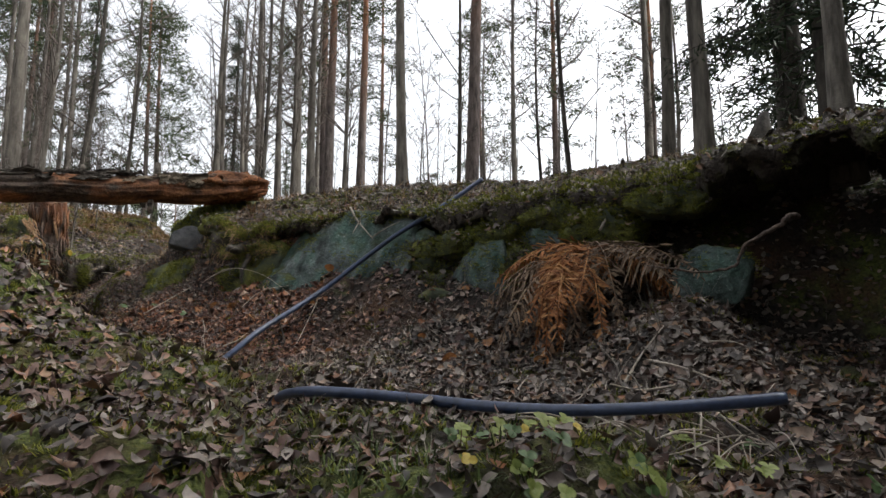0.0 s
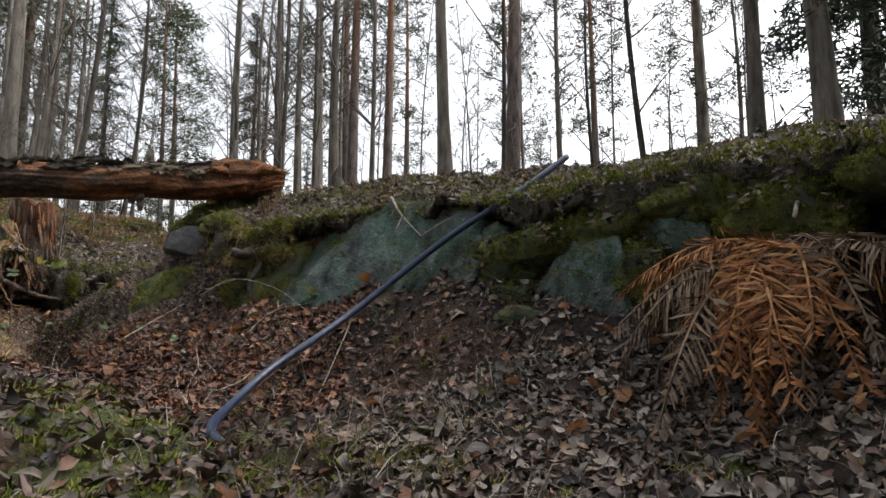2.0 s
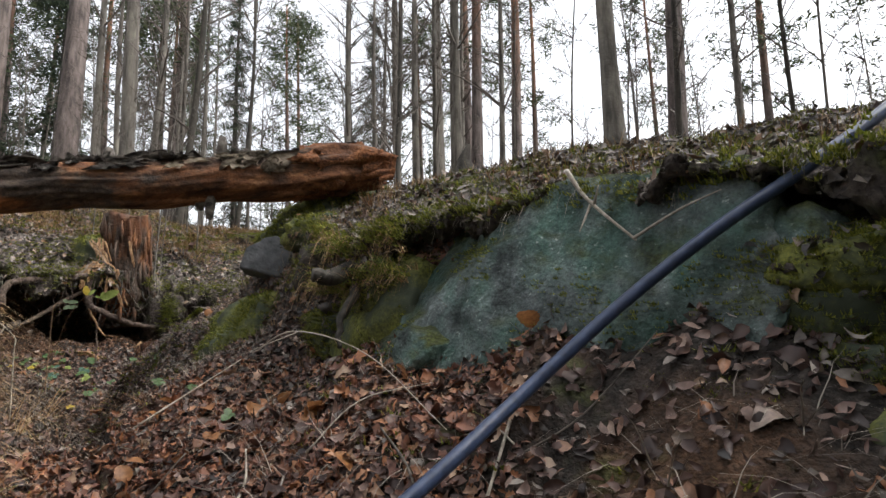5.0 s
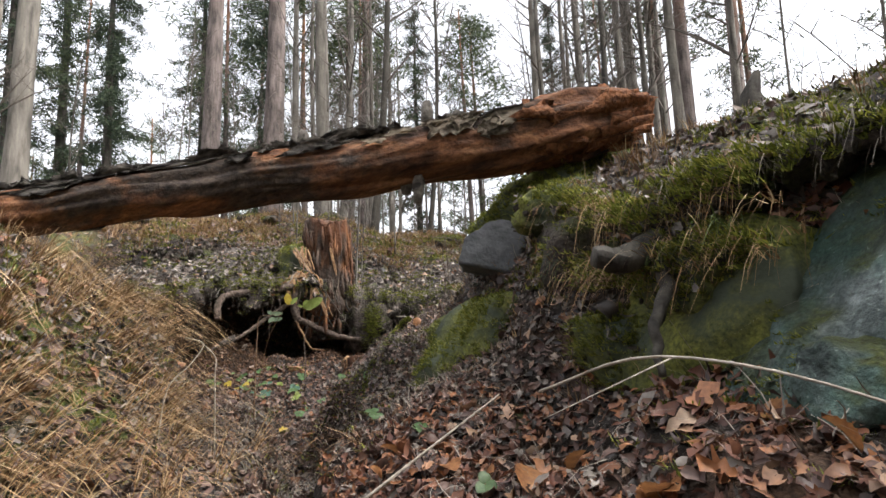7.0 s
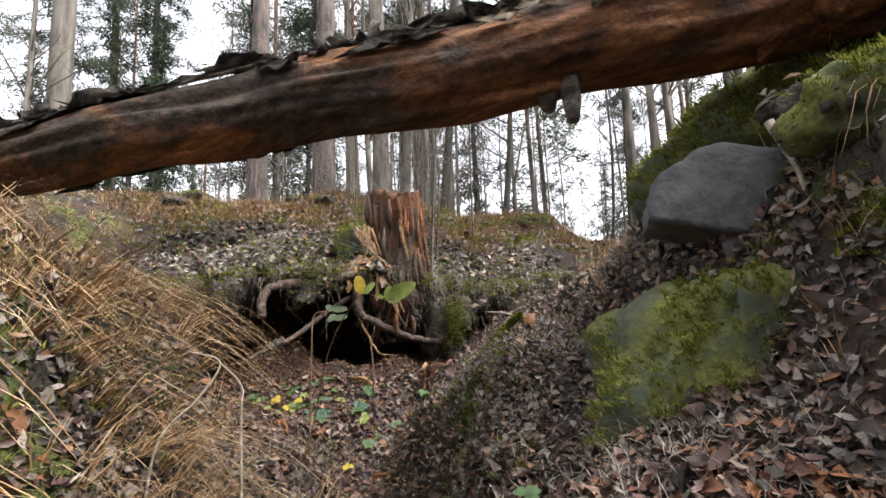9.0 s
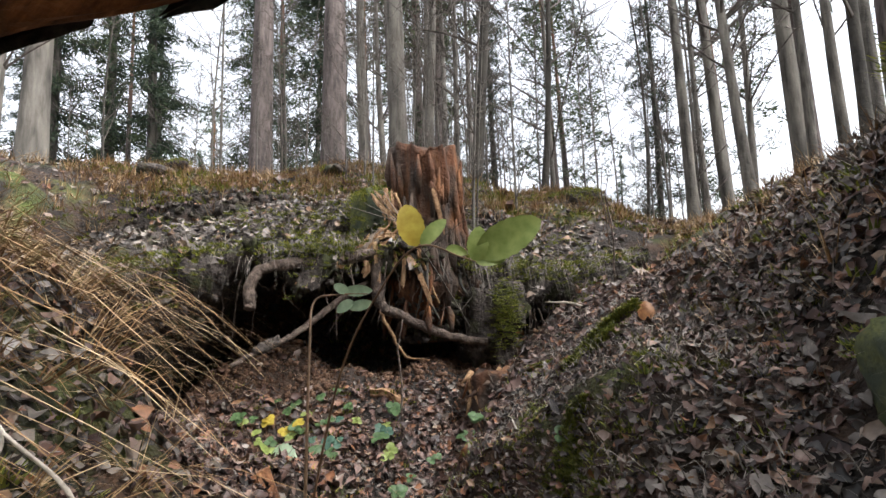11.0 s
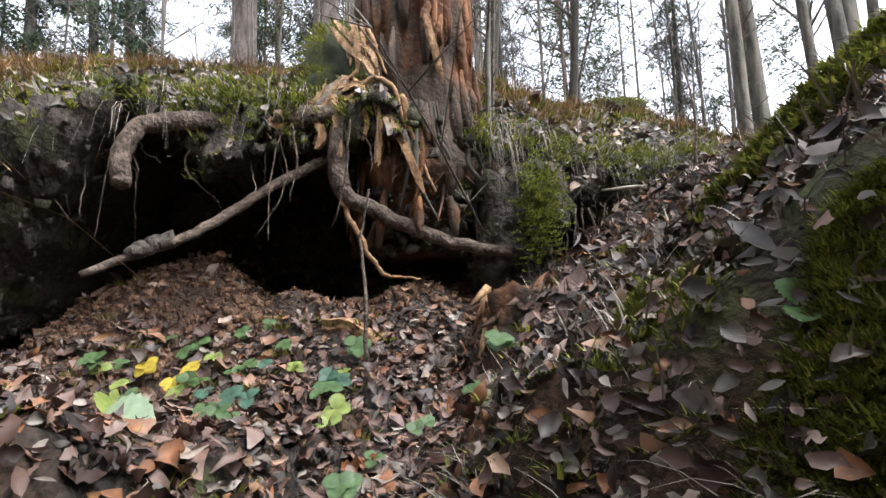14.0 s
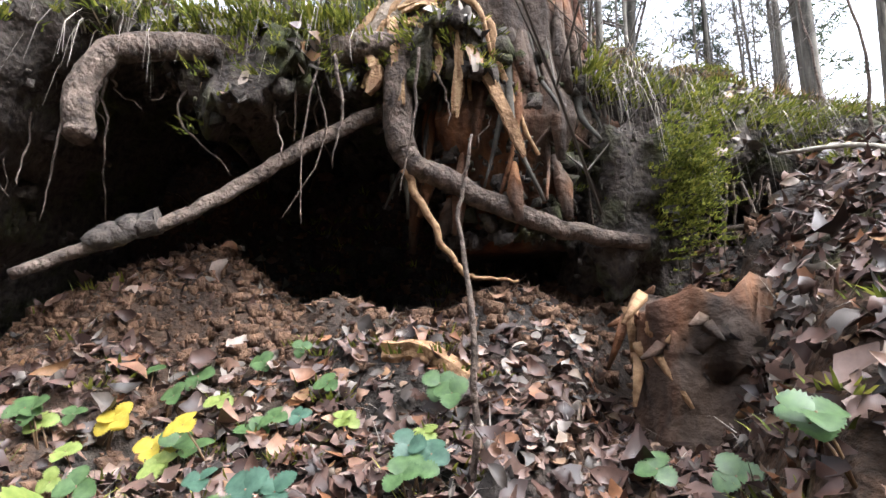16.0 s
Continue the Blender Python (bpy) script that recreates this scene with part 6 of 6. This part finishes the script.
# ---- mossy branches and cushions on the slope by the hollow ----
def mossy_branch(points, r, label, seed):
    ob = new("mossy_branch")
    pts = spline(points, 10)
    n = len(pts)
    part("wood", tube(pts, [r * (1.1 - 0.5 * i / n) for i in range(n)], 10, 0.35, seed, True, 1.8, 8), M_ROOT, ob)
    rg = np.random.default_rng(seed)
    p = np.array(pts)[rg.integers(0, n, 900)]
    th = rg.uniform(-0.6, 3.74, 900)
    side = np.array([points[-1][1] - points[0][1], points[0][0] - points[-1][0], 0.0])
    side /= np.linalg.norm(side)
    p = p + (side * np.cos(th)[:, None] + np.array([0, 0, 1.0]) * np.sin(th)[:, None]) * r * 0.95 + rg.normal(0, 0.006, (900, 3))
    coat = blades("moss_coat", p[:, 0], p[:, 1], p[:, 2], rg, (0.008, 0.026), 0.003, M_MOSS, "shaggy yellow-green moss coat", 0.9, 0.4, 14, None, "", 0.012, 2)
    coat.parent = ob
    return tagged(ob, label, "branch")


mossy_branch([(-5.42, 8.86, 1.2), (-5.29, 8.76, 1.3), (-5.2, 8.68, 1.36), (-5.08, 8.6, 1.4), (-4.95, 8.55, 1.5)], 0.024, "fallen branch under thick yellow-green moss", 3)
mossy_branch([(-5.2, 8.68, 1.34), (-5.13, 8.68, 1.43), (-5.02, 8.66, 1.52), (-4.88, 8.62, 1.6)], 0.02, "short upper branch furred with bright moss", 4)
for k, (cx, cy, r) in enumerate(((-5.33, 8.48, 0.11), (-5.42, 8.62, 0.08), (-5.22, 8.4, 0.09), (-5.6, 9.1, 0.1), (-4.86, 8.0, 0.07), (-5.0, 8.2, 0.08))):
    rg = np.random.default_rng(140 + k)
    th, out = rg.uniform(0, 6.283, 900), np.sqrt(rg.uniform(0.0, 1.0, 900))
    px, py = cx + np.cos(th) * out * r * (1 + 0.3 * np.sin(3 * th + k)), cy + np.sin(th) * out * r * 0.8
    blades("cushion_moss", px, py, ground(px, py) + 0.03 * (1 - out ** 2), rg, (0.007, 0.018), 0.0016, M_MOSS, "plump yellow-green moss cushion on the slope", 0.9, 0.35, 30, None, "moss", 0.02, 2)


# ---- dead stalks by the pipe, dark snag in the cleft ----
rp = random.Random(61)
for k in range(22):
    bx, by = rp.uniform(0.75, 1.35), rp.uniform(2.05, 2.45)
    a, ln = rp.uniform(-2.9, -0.2), rp.uniform(0.2, 0.5)
    ex, ey = bx + math.cos(a) * ln, by + math.sin(a) * ln * 0.6
    twig([(bx, by, gz(bx, by) + rp.uniform(0.03, 0.1)), ((bx + ex) / 2, (by + ey) / 2, gz((bx + ex) / 2, (by + ey) / 2) + rp.uniform(0.05, 0.12)), (ex, ey, gz(ex, ey) + 0.02)], rp.uniform(0.0025, 0.006),
         "pale dead stalk lying below the pipe", M_PALE if rp.random() < 0.7 else M_TWIG, 200 + k)["group"] = "dead stalks"
root([(-2.28, 7.0, 1.78), (-2.36, 6.8, 1.76), (-2.44, 6.64, 1.7), (-2.52, 6.56, 1.72)], 0.07, 0.035, "black rotten root stub in the cleft", mat=M_DARKBARK, seed=51, wob=0.5)
root([(-2.36, 6.8, 1.74), (-2.3, 6.66, 1.6), (-2.32, 6.52, 1.46), (-2.3, 6.46, 1.3)], 0.035, 0.012, "dark root running down beside the rock", mat=M_DARKBARK, seed=52, wob=0.4)


# ---- torn wood where the root broke off the stump ----
M_TORN = material("fresh_torn_wood", bark((0.17, 0.085, 0.04), (0.5, 0.33, 0.18), 45, (1, 1, 0.2)), 0.75, 0.6, 90)
M_GREYWOOD = material("grey_peeled_wood", bark((0.13, 0.1, 0.08), (0.38, 0.31, 0.25), 40, (0.3, 0.3, 1)), 0.8, 0.5, 80)


def strip(points, width, mat, parent, seed):
    """A flat fibrous strip of wood with frayed ends."""
    rng = random.Random(seed)
    pts = [Vector(p) for p in spline(points, 7)]
    n = len(pts)
    bm = bmesh.new()
    rows = []
    for i, p in enumerate(pts):
        d = (pts[min(i + 1, n - 1)] - pts[max(i - 1, 0)]).normalized()
        view = Vector((0.6, -0.78, 0.15 + 0.5 * math.sin(i * 0.35 + seed)))
        w = d.cross(view).normalized() * width * 0.5 * min(1, 0.35 + 0.25 * i, 0.3 + 0.22 * (n - 1 - i)) * rng.uniform(0.8, 1.15)
        t = w.cross(d).normalized() * 0.005
        rows.append([bm.verts.new(p + q) for q in (-w - t, -w * 0.3 - t * 1.8, w * 0.4 - t * 1.2, w - t * 0.4, w + t, -w + t)])
    for a, b in zip(rows, rows[1:]):
        for k in range(6):
            bm.faces.new((a[k], a[(k + 1) % 6], b[(k + 1) % 6], b[k]))
    bm.faces.new(rows[0][::-1])
    bm.faces.new(rows[-1])
    bmesh.ops.recalc_face_normals(bm, faces=bm.faces[:])
    part("wood_strip", bm, mat, parent, smooth=False)


torn = tagged(new("torn_wood"), "torn pale orange wood fibres arching below the stump", "wood")
rw = random.Random(91)
for line, width, mat, count, loose in (
        ([(-6.95, 8.97, 2.04), (-6.86, 9.02, 2.11), (-6.76, 9.09, 2.23)], 0.055, M_GREYWOOD, 2, 0.012),
        ([(-6.95, 8.98, 2.1), (-6.88, 9.0, 2.14), (-6.83, 9.03, 2.2)], 0.03, M_TORN, 2, 0.012),
        ([(-6.78, 9.07, 2.17), (-6.71, 9.12, 2.19), (-6.66, 9.16, 2.12), (-6.64, 9.18, 1.99), (-6.655, 9.17, 1.83)], 0.03, M_TORN, 4, 0.014),
        ([(-6.78, 9.06, 2.14), (-6.73, 9.1, 2.12), (-6.7, 9.13, 2.04), (-6.71, 9.12, 1.95)], 0.018, M_TORN, 3, 0.016),
        ([(-6.8, 9.05, 2.14), (-6.79, 9.05, 2.02), (-6.775, 9.06, 1.86)], 0.022, M_TORN, 4, 0.016),
        ([(-6.86, 9.01, 2.04), (-6.83, 9.02, 1.98), (-6.86, 9.0, 1.92)], 0.03, M_TORN, 4, 0.022),
        ([(-6.62, 9.2, 2.06), (-6.57, 9.24, 1.94), (-6.53, 9.27, 1.82), (-6.5, 9.29, 1.71)], 0.034, M_SPLINT, 4, 0.014),
        ([(-6.84, 9.1, 2.5), (-6.77, 9.13, 2.4), (-6.69, 9.17, 2.32), (-6.66, 9.19, 2.24)], 0.026, M_TORN, 5, 0.03),
        ([(-6.76, 9.16, 2.52), (-6.73, 9.15, 2.4), (-6.72, 9.15, 2.28)], 0.022, M_SPLINT, 5, 0.03),
        ([(-6.5, 9.32, 2.5), (-6.47, 9.33, 2.38), (-6.44, 9.36, 2.2)], 0.024, M_SPLINT, 5, 0.03)):
    for k in range(count):
        off = (rw.uniform(-loose, loose), rw.uniform(-loose, loose), rw.uniform(-loose, loose))
        strip([tuple(c + o + rw.uniform(-0.006, 0.006) for c, o in zip(p, off)) for p in line], width * rw.uniform(0.6, 1.1), mat, torn, rw.randrange(1000))
